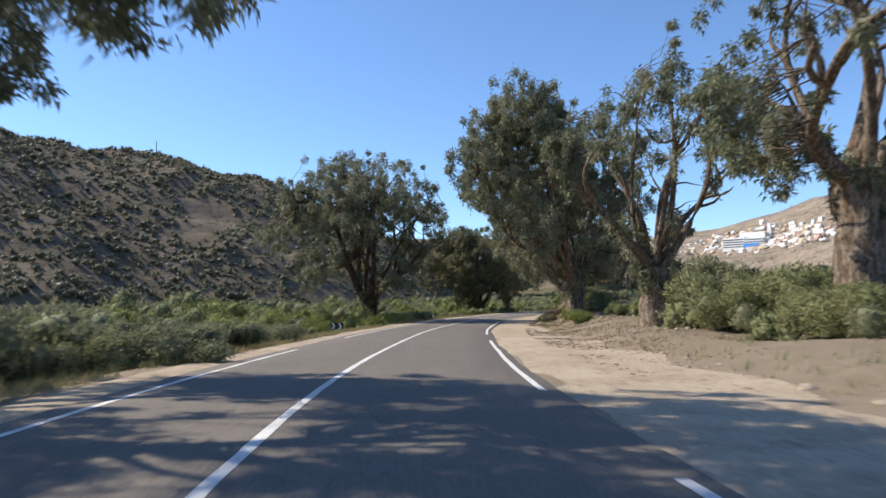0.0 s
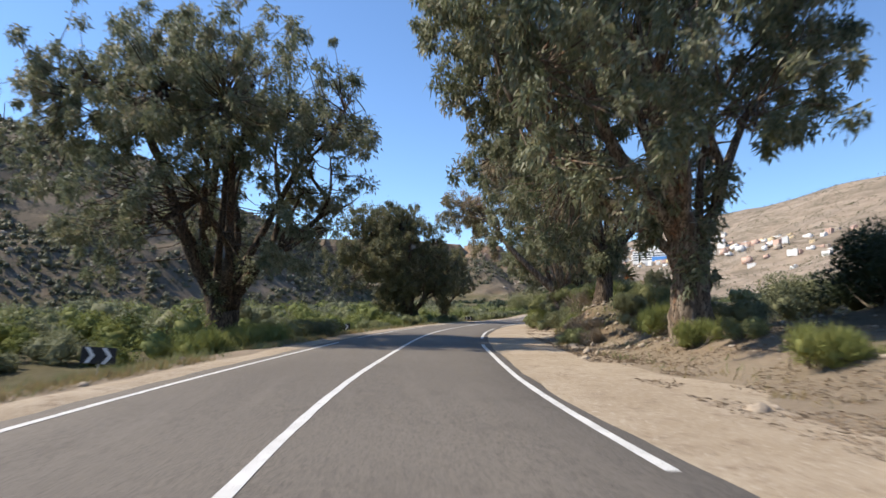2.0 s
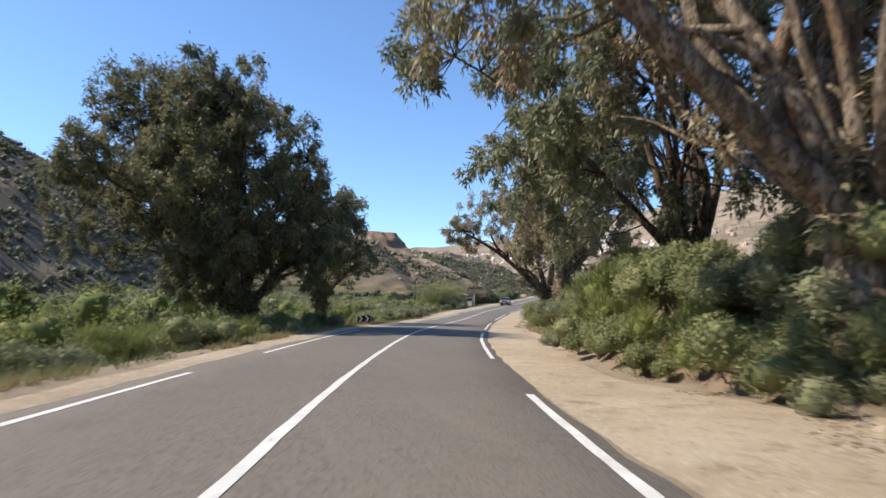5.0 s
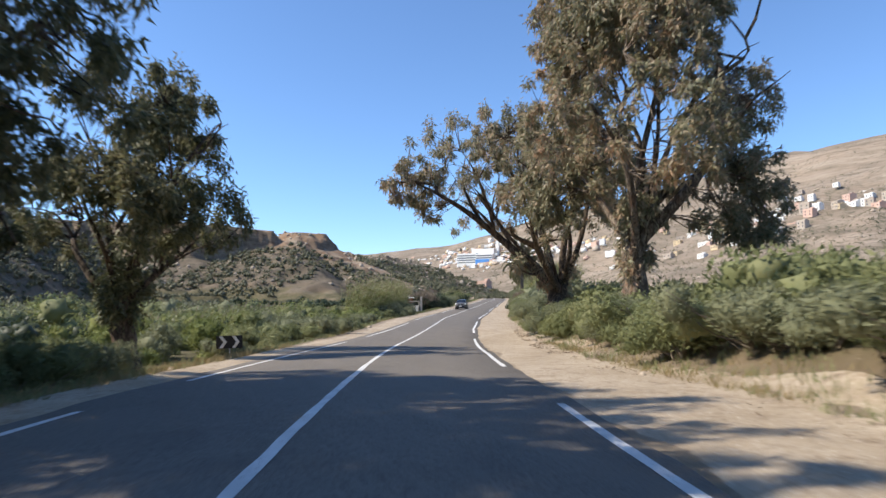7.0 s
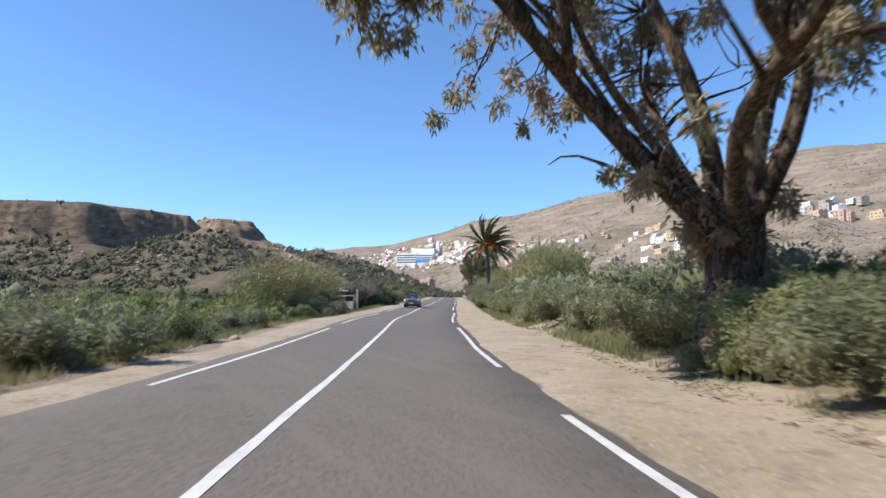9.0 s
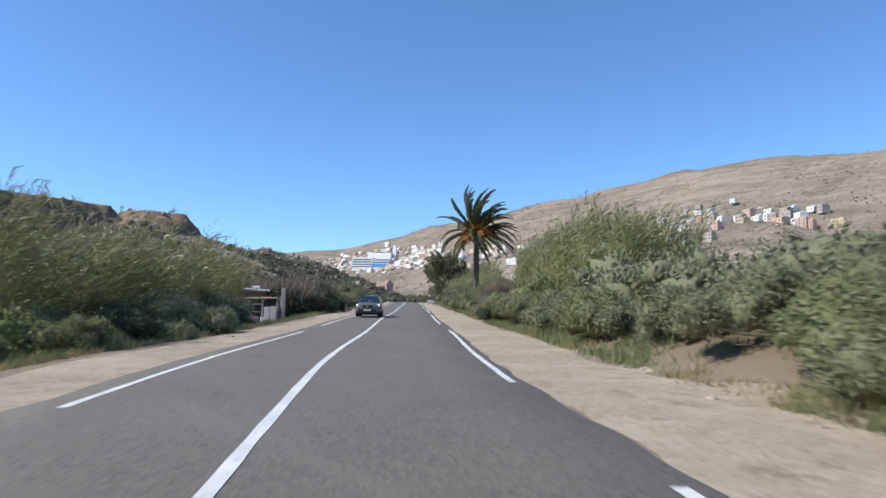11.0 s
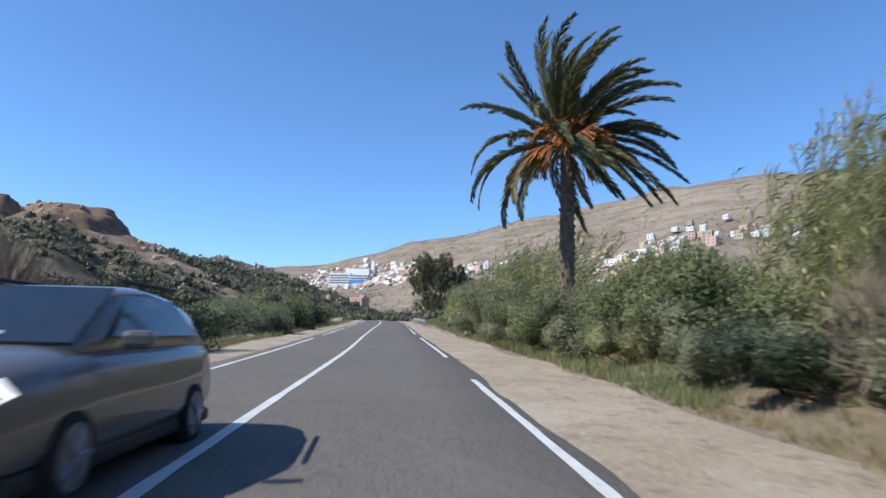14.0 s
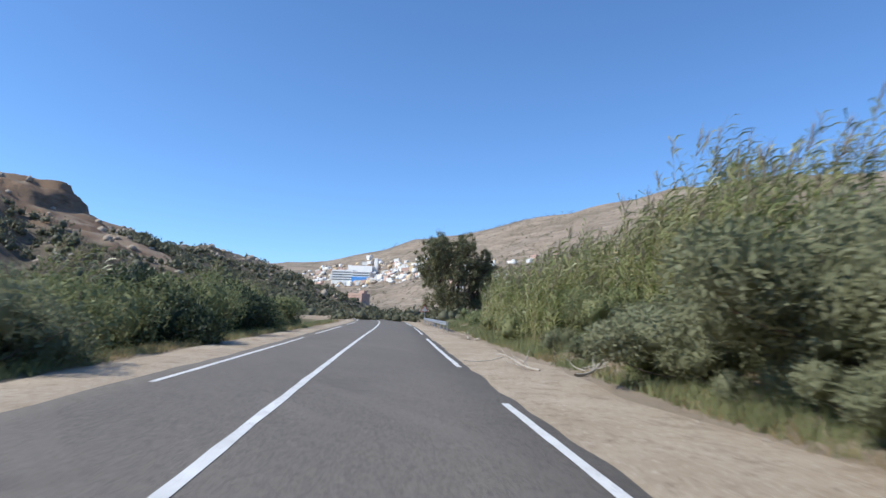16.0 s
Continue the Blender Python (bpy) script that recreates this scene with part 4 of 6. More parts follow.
belt(240.5, 249, 9.0, 10.2, 2.3, 2.9, 5, ["grey"], 231)
belt(212, 215, 8.9, 9.3, 2.0, 2.3, 2, ["brown"], 232)
# left of the road
belt(223, 230, -8.2, -7.2, 0.8, 1.2, 4, ["dark"], 233)
belt(8, 32, -9.6, -7.4, 1.2, 1.7, 11, ["green", "grey"], 239)
belt(16.5, 27, -7.0, -6.3, 1.1, 1.6, 6, ["dark", "green", "grey"], 240)
belt(27, 60, -8.4, -6.5, 0.8, 1.5, 18, ["green", "grey", "broom"], 241)
belt(60, 120, -8.6, -6.4, 0.8, 1.6, 24, ["grey", "green", "broom"], 242)
belt(120, 184, -8.4, -6.8, 0.9, 1.8, 22, ["grey", "green"], 243)
belt(184, 202, -9.8, -8.4, 1.8, 2.6, 12, ["dark", "grey", "dark"], 214)
belt(186, 199, -8.0, -7.0, 1.1, 1.7, 8, ["dark", "grey"], 228)
belt(219.5, 231, -10.2, -8.2, 2.6, 3.3, 8, ["dark"], 217)
belt(220, 228, -9.4, -7.8, 2.5, 3.1, 7, ["dark"], 245)
belt(221, 226, -10.4, -9.4, 3.6, 4.1, 3, ["brown"], 249)
belt(219.5, 227, -8.2, -7.2, 1.5, 2.1, 6, ["dark"], 229)
belt(247, 255.5, -9.0, -7.2, 2.1, 2.7, 7, ["grey"], 215)
belt(231, 243, -13.0, -10.0, 1.2, 2.0, 8, ["dark", "green"], 246)
belt(258.5, 286, -10, -7.6, 2.8, 4.2, 13, ["green", "dark", "green"], 218)


def thicket(name, label, s, lat, heights, leaf, seed, per=70, card=0.32, style=0.4, lobes=7, level=2):
    """Far growth, one mesh: clumps of leaf tufts on the ground."""
    rng = np.random.default_rng(seed)
    if lat is not None:
        free = np.ones(len(s), dtype=bool)
        for cs, cl in CLEAR:
            free &= ~((s > cs[0] - 26) & (s < cs[0] + 2) & (lat > cl[0] - 2.5) & (lat < cl[0] + 4))
        s, lat, heights = s[free], lat[free], heights[free]
    x, y = along(s, lat) if lat is not None else s
    z = land(x, y)
    n = len(x)
    at = np.repeat(np.column_stack([x, y, z]), per, 0)
    h = np.repeat(heights, per)[:, None]
    lump = rng.uniform(0.75, 1.3, (n, 1, 2))
    lobe = unit(rng.normal(size=(n, lobes, 3)) + np.array([0, 0, 0.35]))
    lobe[:, :, 2] = np.abs(lobe[:, :, 2])
    lobe *= rng.uniform(0.35, 0.68, (n, lobes, 1)) * (1.0 if lobes > 3 else 0.75)
    lobe[:, :, :2] *= lump * 1.15
    size = rng.uniform(0.26, 0.46, (n, lobes)) * (1.0 if lobes > 3 else 1.45)
    row, pick = np.repeat(np.arange(n), per), rng.integers(lobes, size=n * per)
    d = unit(rng.normal(size=(n * per, 3)) + np.array([0, 0, 0.2]))
    at = at + h * (lobe[row, pick] + d * size[row, pick][:, None] * rng.uniform(0.45, 1.0, (n * per, 1)) ** 0.4 * np.array([1.15, 1.15, 1.0]))
    at[:, 2] = np.maximum(at[:, 2], np.repeat(z, per) + 0.03)
    at[:, 2] -= 0.05
    look_out = unit(d + rng.normal(0, 0.32, d.shape))
    way = unit(np.cross(look_out, rng.normal(size=d.shape)) + np.array([0, 0, style]) + 0.3 * d)
    k = card * h[:, 0] ** 0.5
    v, f = leaf_cards(at, way, rng.uniform(0.6, 1.3, n * per) * k, rng.uniform(0.24, 0.38, n * per) * k, rng, True, look_out)
    if level:
        centres = np.column_stack([x, y, z])[:, None] + heights[:, None, None] * lobe
        v, f = joined([(v, f), hearts(centres.reshape(-1, 3), (heights[:, None] * size).ravel() * (0.60 if lobes > 3 else 0.62), level, rng, np.repeat(z, lobes))])
    return tagged(new(name, mesh_of(name, v, f, leaf, bool(level))), label, "scrub", kind="stuff")


rng = np.random.default_rng(300)


def spaced(count, s0, s1, l0, l1, h0, h1, gap):
    """Places and heights of mounds that keep clear of one another."""
    got = np.empty((0, 3))
    for _ in range(count):
        q = np.array([rng.uniform(s0, s1), rng.uniform(l0, l1), h0 + (h1 - h0) * rng.random() ** 1.2])
        if not len(got) or (np.hypot(got[:, 0] - q[0], got[:, 1] - q[1]) > gap * (got[:, 2] + q[2])).all():
            got = np.vstack([got, q])
    return got


near_mounds, far_mounds = spaced(1500, 2, 192, -19, -8.8, 1.0, 2.9, 0.66), spaced(1600, 0, 205, -48, -19, 1.5, 4.0, 0.68)
for mounds, per, card in ((near_mounds, 2200, 0.10), (far_mounds, 900, 0.145)):
    tone = hash_noise(mounds[:, 0], mounds[:, 1], 11, 45) + rng.normal(0, 0.35, len(mounds))
    for lo, hi, leaf, label in ((-9, -0.25, BUSH_GREY, "grey-green rounded bushes on the valley floor"), (-0.25, 0.3, BUSH_BROOM, "yellow-green broom mounds on the valley floor"), (0.3, 9, BUSH_GREEN, "fresh green mounds of scrub on the valley floor")):
        m = mounds[(tone > lo) & (tone <= hi)]
        thicket("undergrowth", label, m[:, 0], m[:, 1], m[:, 2], leaf, 301 + int(10 * hi), per, card, 0.3)
thicket("undergrowth", "dark green thicket below the cliff", rng.uniform(125, 300, 260), -rng.uniform(16, 60, 260), rng.uniform(1.2, 2.4, 260), BUSH_DARK, 303, 240, 0.16)
thicket("undergrowth", "mixed thicket on the slope behind the bank", rng.uniform(15, 330, 420), rng.uniform(13, 70, 420), rng.uniform(0.9, 2.2, 420), BUSH_GREEN, 304, 330, 0.19)
# the thick growth behind the front row of bushes
for s0, s1, l0, l1, h0, h1, count, leaf, seed in ((78, 110, 12.4, 16, 1.2, 1.9, 28, BUSH_GREY, 312), (106, 154, 10.4, 13.5, 1.3, 2.0, 52, BUSH_GREEN, 313), (154, 198, 10.0, 13.0, 1.7, 2.6, 52, BUSH_GREY, 314), (200, 262, 9.8, 12.0, 1.2, 2.0, 40, BUSH_GREEN, 315), (262, 310, 8, 11, 1.0, 1.8, 26, BUSH_GREEN, 316), (258, 310, -13.5, -9.0, 1.4, 2.8, 28, BUSH_DARK, 317)):
    thicket("undergrowth", "thick grey-green growth behind the roadside bushes", rng.uniform(s0, s1, count), rng.uniform(l0, l1, count), rng.uniform(h0, h1, count), leaf, seed, 900, 0.14)

# scrub on the hills
hx, hy = rng.uniform(-190, 30, 19000), rng.uniform(10, 340, 19000)
hs, hl = road_coords(hx, hy)
keep = (hl < -34) & (hash_noise(hx, hy, 14, 40) > -0.65)
hx, hy = hx[keep], hy[keep]
thicket("hill_scrub", "dark scrub bushes scattered over the stony hillside", (hx, hy), None, 0.7 + 1.5 * rng.random(len(hx)) ** 1.5, SCRUB, 305, 28, 0.34, lobes=2, level=1)
hx, hy = rng.uniform(-40, 230, 14000), rng.uniform(290, 540, 14000)
hz = land(hx, hy)
keep = (hz > 6) & (hz < 31) & (hash_noise(hx, hy, 16, 41) > -0.55) & (np.hypot((hx - MESA[0]) / 1.15, (hy - MESA[1] - 4) / 1.5) > 24 + 8 * hash_noise(hx, hy, 9, 43))
hx, hy = hx[keep][:6500], hy[keep][:6500]
thicket("hill_scrub", "dark scrub bushes on the slope below the cliff", (hx, hy), None, 0.7 + 1.9 * rng.random(len(hx)) ** 1.5, SCRUB, 306, 20, 0.46, lobes=2, level=1)
a, d = np.radians(rng.uniform(12, 80, 9000)), rng.uniform(260, 1500, 9000)
hx, hy = 50 + d * np.sin(a), 180 + d * np.cos(a)
keep = hash_noise(hx, hy, 70, 42) > -0.2
hx, hy = hx[keep][:4600], hy[keep][:4600]
a, d = np.radians(rng.uniform(36, 68, 3800)), 250 + 500 * rng.random(3800) ** 1.3
nx, ny = 50 + d * np.sin(a), 180 + d * np.cos(a)
thicket("hill_scrub", "grey-green scrub on the slope below the town", (nx, ny), None, rng.uniform(0.6, 1.5, len(nx)), SCRUB, 308, 8, 0.8, level=0)
a, d = np.radians(rng.uniform(17, 44, 5200)), 800 + 1700 * rng.random(5200)
tx, ty = 50 + d * np.sin(a), 180 + d * np.cos(a)
keep = hash_noise(tx, ty, 120, 44) > -0.35
thicket("hill_scrub", "grey-green scrub and trees among the houses of the town", (tx[keep], ty[keep]), None, rng.uniform(1.5, 5.0, int(keep.sum())), SCRUB, 309, 9, 0.8, level=0)
thicket("hill_scrub", "sparse scrub on the dry mountain side", (hx, hy), None, rng.uniform(0.8, 2.0, len(hx)), SCRUB, 307, 6, 1.1, level=0)


def reed_bed(s0, s1, l0, l1, height, count, label, seed, dry=0.2):
    """A stand of tall cane: stalks with long leaves and feathery plumes, all blown one way."""
    rng = np.random.default_rng(seed)
    green = REED_GREEN
    s, lat = rng.uniform(s0, s1, count), rng.uniform(l0, l1, count)
    x, y = along(s, lat)
    z = land(x, y)
    lumps = hash_noise(x, y, 2.4, seed)
    cx, cy = along((s0 + s1) / 2, (l0 + l1) / 2)
    base = Vector((float(cx), float(cy), land_at(float(cx), float(cy))))
    bed = thing("reed_bed", Matrix.Translation(base), label, "reeds", "reed beds")
    stalks, at, way, ln, wd, pat, pway = [], [], [], [], [], [], []
    for i in range(count):
        h = height * (0.86 + 0.22 * lumps[i]) * rng.uniform(0.6, 1.08)
        blow = np.array([0.32, -0.14, 0]) * rng.uniform(0.2, 1.5) + rng.normal(0, 0.22, 3)
        t = np.linspace(0, 1, 5)
        p = np.array([x[i], y[i], z[i]]) - np.array(base) + np.column_stack([blow[0] * h * 0.45 * t ** 2.2, blow[1] * h * 0.45 * t ** 2.2, h * t * (1 - 0.06 * t)])
        stalks.append(tube(p, np.linspace(0.011, 0.004, 5), 3))
        for k in np.arange(0.10, 0.99, 0.036):
            q = np.array([np.interp(k, t, p[:, c]) for c in range(3)])
            a = rng.uniform(0, 2 * np.pi)
            at.append(q)
            way.append(np.array([np.cos(a) * 0.6 + 0.2, np.sin(a) * 0.6 - 0.1, rng.uniform(0.3, 1.1)]))
            ln.append(rng.uniform(0.36, 0.9))
            wd.append(rng.uniform(0.026, 0.052))
        if rng.random() < 0.5:
            for _ in range(16):
                pat.append(p[-1] - (p[-1] - p[-2]) * rng.random() * 0.5)
                pway.append(unit(p[-1] - p[-2]) + np.array([0.35, -0.05, 0]) + rng.normal(0, 0.22, 3))
    v, f = joined(stalks)
    tagged(part("cane", mesh_of("cane", v, f, REED_STALK), None, bed), kind="stuff")
    at, way, ln, wd = np.array(at), unit(np.array(way)), np.array(ln)[:, None], np.array(wd)[:, None]
    side = unit(np.cross(way, rng.normal(size=way.shape)))
    mid = at + way * ln * 0.5
    tip = mid + (way * 0.35 + np.array([0.38, -0.2, -0.16])) * ln * 0.62
    v, f = np.stack([at, mid + side * wd * 0.62, tip, mid - side * wd * 0.62], 1).reshape(-1, 3), np.arange(4 * len(at)).reshape(-1, 4)
    tagged(part("foliage", mesh_of("foliage", v, f, green), None, bed), kind="stuff")
    if pat:
        v, f = leaf_cards(np.array(pat), unit(np.array(pway)), rng.uniform(0.2, 0.5, len(pat)), np.full(len(pat), 0.012), rng, True)
        tagged(part("plume", mesh_of("plume", v, f, PLUME), None, bed, "pale feathery plumes"), kind="stuff")
    return bed


REED_GREEN = leafy("reed_leaves", [(0.085, 0.115, 0.034), (0.17, 0.20, 0.065), (0.30, 0.305, 0.125), (0.46, 0.425, 0.25)], 0.38, 0.28, 0.5)
REED_STALK = simple("reed_stalks", (0.20, 0.18, 0.08), (0.33, 0.28, 0.15), 3.0, 0.6)
PLUME = leafy("reed_plumes", [(0.20, 0.16, 0.11), (0.33, 0.27, 0.19), (0.42, 0.35, 0.26)], 0.7, 0.4)
R_LABEL = "tall wind-blown cane reeds with feathery plumes"
reed_bed(194, 209, 10.6, 15.5, 6.3, 1050, R_LABEL, 401)
reed_bed(205, 224, 10.7, 14.0, 6.1, 1000, R_LABEL, 402)
reed_bed(250.5, 262, 9.2, 12.5, 6.4, 520, R_LABEL, 403)
reed_bed(262, 286, 7.6, 11.0, 4.7, 760, R_LABEL, 404)
reed_bed(236, 244, 8.8, 11.0, 4.9, 130, R_LABEL, 408)
reed_bed(182, 210.5, -12.6, -9.3, 6.2, 1150, "cane reeds and dry stalks in a roadside stand", 405)
reed_bed(259, 288, -11.0, -8.6, 4.5, 340, "cane reeds and dry stalks in a roadside stand", 406)
reed_bed(150, 182, -24, -15, 3.0, 200, "cane reeds and dry stalks in a roadside stand", 407)


def verge_grass(name, label, leaf, count, sides, seed, h=(0.10, 0.34), span=(-5, 320), right=0.5):
    rng = np.random.default_rng(seed)
    s = rng.uniform(*span, count)
    side = np.where(rng.random(count) < right, 1, -1)
    inner = np.where(side > 0, np.interp(s, [-35, 30, 62, 79, 110, 160, 200, 250], [8.6, 8.8, 6.6, 8.6, 7.3, 7.0, 6.8, 6.8]), np.interp(s, [0, 100, 160, 175, 205, 250], [5.0, 4.9, 5.4, 6.2, 5.6, 5.0]))
    lat = side * (inner + np.abs(rng.normal(0, sides, count)))
    x, y = along(s, lat)
    keep = (hash_noise(x, y, 2.6, seed) > -0.25) & ((side < 0) | (s > 62) | (rng.random(count) < 0.12))
    x, y = x[keep], y[keep]
    at = np.repeat(np.column_stack([x, y, land(x, y) - 0.02]), 7, 0)
    n = len(at)
    at[:, :2] += rng.normal(0, 0.10, (n, 2))
    way = unit(np.array([0.12, 0, 1.0]) + rng.normal(0, 0.38, (n, 3)))
    v, f = leaf_cards(at, way, rng.uniform(*h, n), rng.uniform(0.008, 0.019, n), rng, True)
    return tagged(new(name, mesh_of(name, v, f, leaf)), label, "grass", kind="stuff")


verge_grass("grass", "green grass and weeds along the verges", BUSH_GREEN, 14000, 2.4, 501, (0.12, 0.42))
verge_grass("grass", "thick green grass between the shoulder and the reeds", BUSH_GREEN, 13000, 1.3, 503, (0.14, 0.5), (150, 310), 0.8)
verge_grass("dry_grass", "straw-coloured dry grass along the verges", STRAW, 16000, 0.7, 502, (0.08, 0.30))


def litter(count, seed):
    """Fallen leaves and bark on the shoulders under the trees, one mesh."""
    rng = np.random.default_rng(seed)
    s = np.concatenate([rng.normal(c, 8, count // 8) for c in (32, 44, 52, 58, 70, 86, 134, 150)])
    lat = 6.2 + np.abs(rng.normal(0, 3.6, len(s)))
    x, y = along(s, lat)
    ok = (lat > 5.0) & (hash_noise(x, y, 1.1, seed) > -0.2)
    x, y = x[ok], y[ok]
    at = np.column_stack([x, y, land(x, y) + 0.035])
    way = unit(np.column_stack([rng.normal(size=(len(x), 2)), rng.normal(0, 0.12, len(x))]))
    v, f = leaf_cards(at, way, rng.uniform(0.05, 0.17, len(x)), rng.uniform(0.006, 0.018, len(x)), rng)
    tagged(new("leaf_litter", mesh_of("leaf_litter", v, f, LITTER)), "fallen brown leaves and bark on the sandy shoulder", "leaf litter", kind="stuff")


LITTER = leafy("fallen_leaves", [(0.12, 0.085, 0.055), (0.22, 0.16, 0.105), (0.33, 0.26, 0.18)], 0.8, 0.1)
litter(52000, 510)


# ---------- the town across the valley ----------
WALLS = [simple("plaster_white", (0.74, 0.72, 0.68), (0.80, 0.78, 0.74), 0.3, 0.9), simple("plaster_pink", (0.55, 0.36, 0.28), (0.62, 0.43, 0.34), 0.3, 0.9), simple("plaster_ochre", (0.56, 0.43, 0.26), (0.62, 0.49, 0.32), 0.3, 0.9), simple("plaster_raw", (0.40, 0.33, 0.26), (0.47, 0.40, 0.33), 0.3, 0.9)]
WALL_WORDS = ["white", "pink", "ochre", "raw brown"]
PANE = simple("dark_panes", (0.04, 0.05, 0.06), (0.08, 0.09, 0.10), 1.0, 0.2, spec=0.6)
BLUE = simple("blue_facade", (0.07, 0.24, 0.58), (0.11, 0.31, 0.66), 0.1, 0.5)


def polar(az, d):
    return 50 + d * math.sin(radians(az)), 180 + d * math.cos(radians(az))


WINDOW = mesh_of("window", [(-0.55, 0, -0.7), (0.55, 0, -0.7), (0.55, 0, 0.7), (-0.55, 0, 0.7), (-0.55, 0.12, -0.7), (0.55, 0.12, -0.7), (0.55, 0.12, 0.7), (-0.55, 0.12, 0.7)], [(0, 1, 2, 3), (0, 4, 5, 1), (1, 5, 6, 2), (2, 6, 7, 3), (3, 7, 4, 0)], PANE)


def house(x, y, w, d, floors, tone, turn, windows=True):
    """A flat-roofed block house with a parapet, a stair head on the roof and windows towards the valley."""
    h = 3.0 * floors
    z = land_at(x, y)
    ob = thing("house", pose(x, y, z - 0.6, 0, 0, turn), WALL_WORDS[tone] + " flat-roofed block house on the slope", "house", "houses of the town")
    bm = bmesh.new()
    box(bm, (w, d, h + 1.6), (0, 0, (h + 1.6) / 2 - 0.8))
    part("wall", bm, WALLS[tone], ob)
    bm = bmesh.new()
    for sx, sy, px, py in ((w + 0.2, 0.25, 0, -d / 2), (w + 0.2, 0.25, 0, d / 2), (0.25, d - 0.3, -w / 2, 0), (0.25, d - 0.3, w / 2, 0)):
        box(bm, (sx, sy, 0.9), (px, py, h + 1.23))
    box(bm, (w * 0.35, d * 0.4, 2.2), (w * 0.2, d * 0.15, h + 1.9))
    part("roof", bm, WALLS[tone], ob)
    if windows:
        for k in range(floors):
            n = max(2, int(w / 3.4))
            for i in range(n):
                p = part("window", WINDOW, PANE, ob)
                p.matrix_local = Matrix.Translation(((i + 0.5) * w / n - w / 2, -d / 2 - 0.06, 2.1 + 3.0 * k))
    return ob


rng = np.random.default_rng(600)
# quarters on the slope to the east: mean and spread of bearing, nearest and farthest, number
for az0, az1, d0, d1, count in ((50.3, 2.6, 610, 900, 104), (61.0, 2.0, 630, 740, 32), (46.3, 0.9, 920, 1020, 16), (41.5, 2.2, 930, 1060, 14)):
    for i in range(count):
        u = rng.random() ** 0.8
        x, y = polar(rng.normal(az0, az1), d0 + (d1 - d0) * u)
        house(x, y, rng.uniform(6, 12), rng.uniform(6, 9), int(rng.choice([1, 2, 3], p=[0.6, 0.32, 0.08])), int(rng.choice(4, p=[0.40, 0.22, 0.18, 0.20])), -az0 - 32 + rng.uniform(-22, 22))
# the far town: houses share a few shapes
far = []
for tone in range(4):
    x, y = polar(25 + 2 * tone, 1800 - 40 * tone)
    far.append(house(x, y, 12, 10, 2, tone, -26, False))
TOWN_AZ = [19, 23, 27, 30, 33, 37, 41]


def town_place():
    """Bearing and distance of a house of the far town, thickest round the large building."""
    az = float(np.clip(rng.normal(27.5, 4.6), 19, 41))
    near, far_ = np.interp(az, TOWN_AZ, [2150, 1850, 1650, 1400, 1050, 900, 820]), np.interp(az, TOWN_AZ, [2650, 2450, 2200, 1900, 1500, 1250, 1050])
    return az, near + (far_ - near) * rng.beta(1.4, 1.4)


for i in range(118):
    az, d = town_place()
    x, y = polar(az, d)
    k = far[int(rng.choice(4, p=[0.50, 0.24, 0.12, 0.14]))]
    copy_thing(k, pose(x, y, land_at(x, y) - 0.6, 0, 0, -az - 32 + rng.uniform(-24, 24)) @ Matrix.Diagonal((rng.uniform(0.7, 1.7), rng.uniform(0.7, 1.2), rng.uniform(0.7, 1.5), 1)))


def house_rows(count):
    """The houses behind, too small to pick apart: blocks with a parapet and a stair head, one mesh."""
    cube = np.array([(a, b, c) for a in (-0.5, 0.5) for b in (-0.5, 0.5) for c in (0, 1)])
    quads = np.array([(0, 1, 3, 2), (4, 6, 7, 5), (0, 4, 5, 1), (2, 3, 7, 6), (1, 5, 7, 3), (0, 2, 6, 4)])
    vs, fs, ids = [], [], []
    for i in range(count):
        az, d = town_place()
        x, y = polar(az, d)
        z = land_at(x, y) - 1.5
        turn = radians(-az - 32 + rng.uniform(-24, 24))
        w, dp, h = rng.uniform(7, 16), rng.uniform(7, 11), 1.5 + 3.0 * int(rng.choice([1, 2, 3], p=[0.45, 0.4, 0.15]))
        tone = int(rng.choice(4, p=[0.46, 0.24, 0.12, 0.18]))
        for sx, sy, sz, px, pz in ((w, dp, h, 0, 0), (w * 0.35, dp * 0.5, 2.2, w * 0.2, h)):
            v = cube * (sx, sy, sz) + (px, 0, pz)
            vs.append(np.column_stack([v[:, 0] * math.cos(turn) - v[:, 1] * math.sin(turn) + x, v[:, 0] * math.sin(turn) + v[:, 1] * math.cos(turn) + y, v[:, 2] + z]))
            fs.append(quads + 8 * len(fs))
            ids += [tone] * 6
    tagged(new("far_houses", mesh_of("far_houses", np.concatenate(vs), np.concatenate(fs), WALLS, False, ids)), "pale flat-roofed houses crowded on the far slope", "houses", kind="stuff")


house_rows(330)


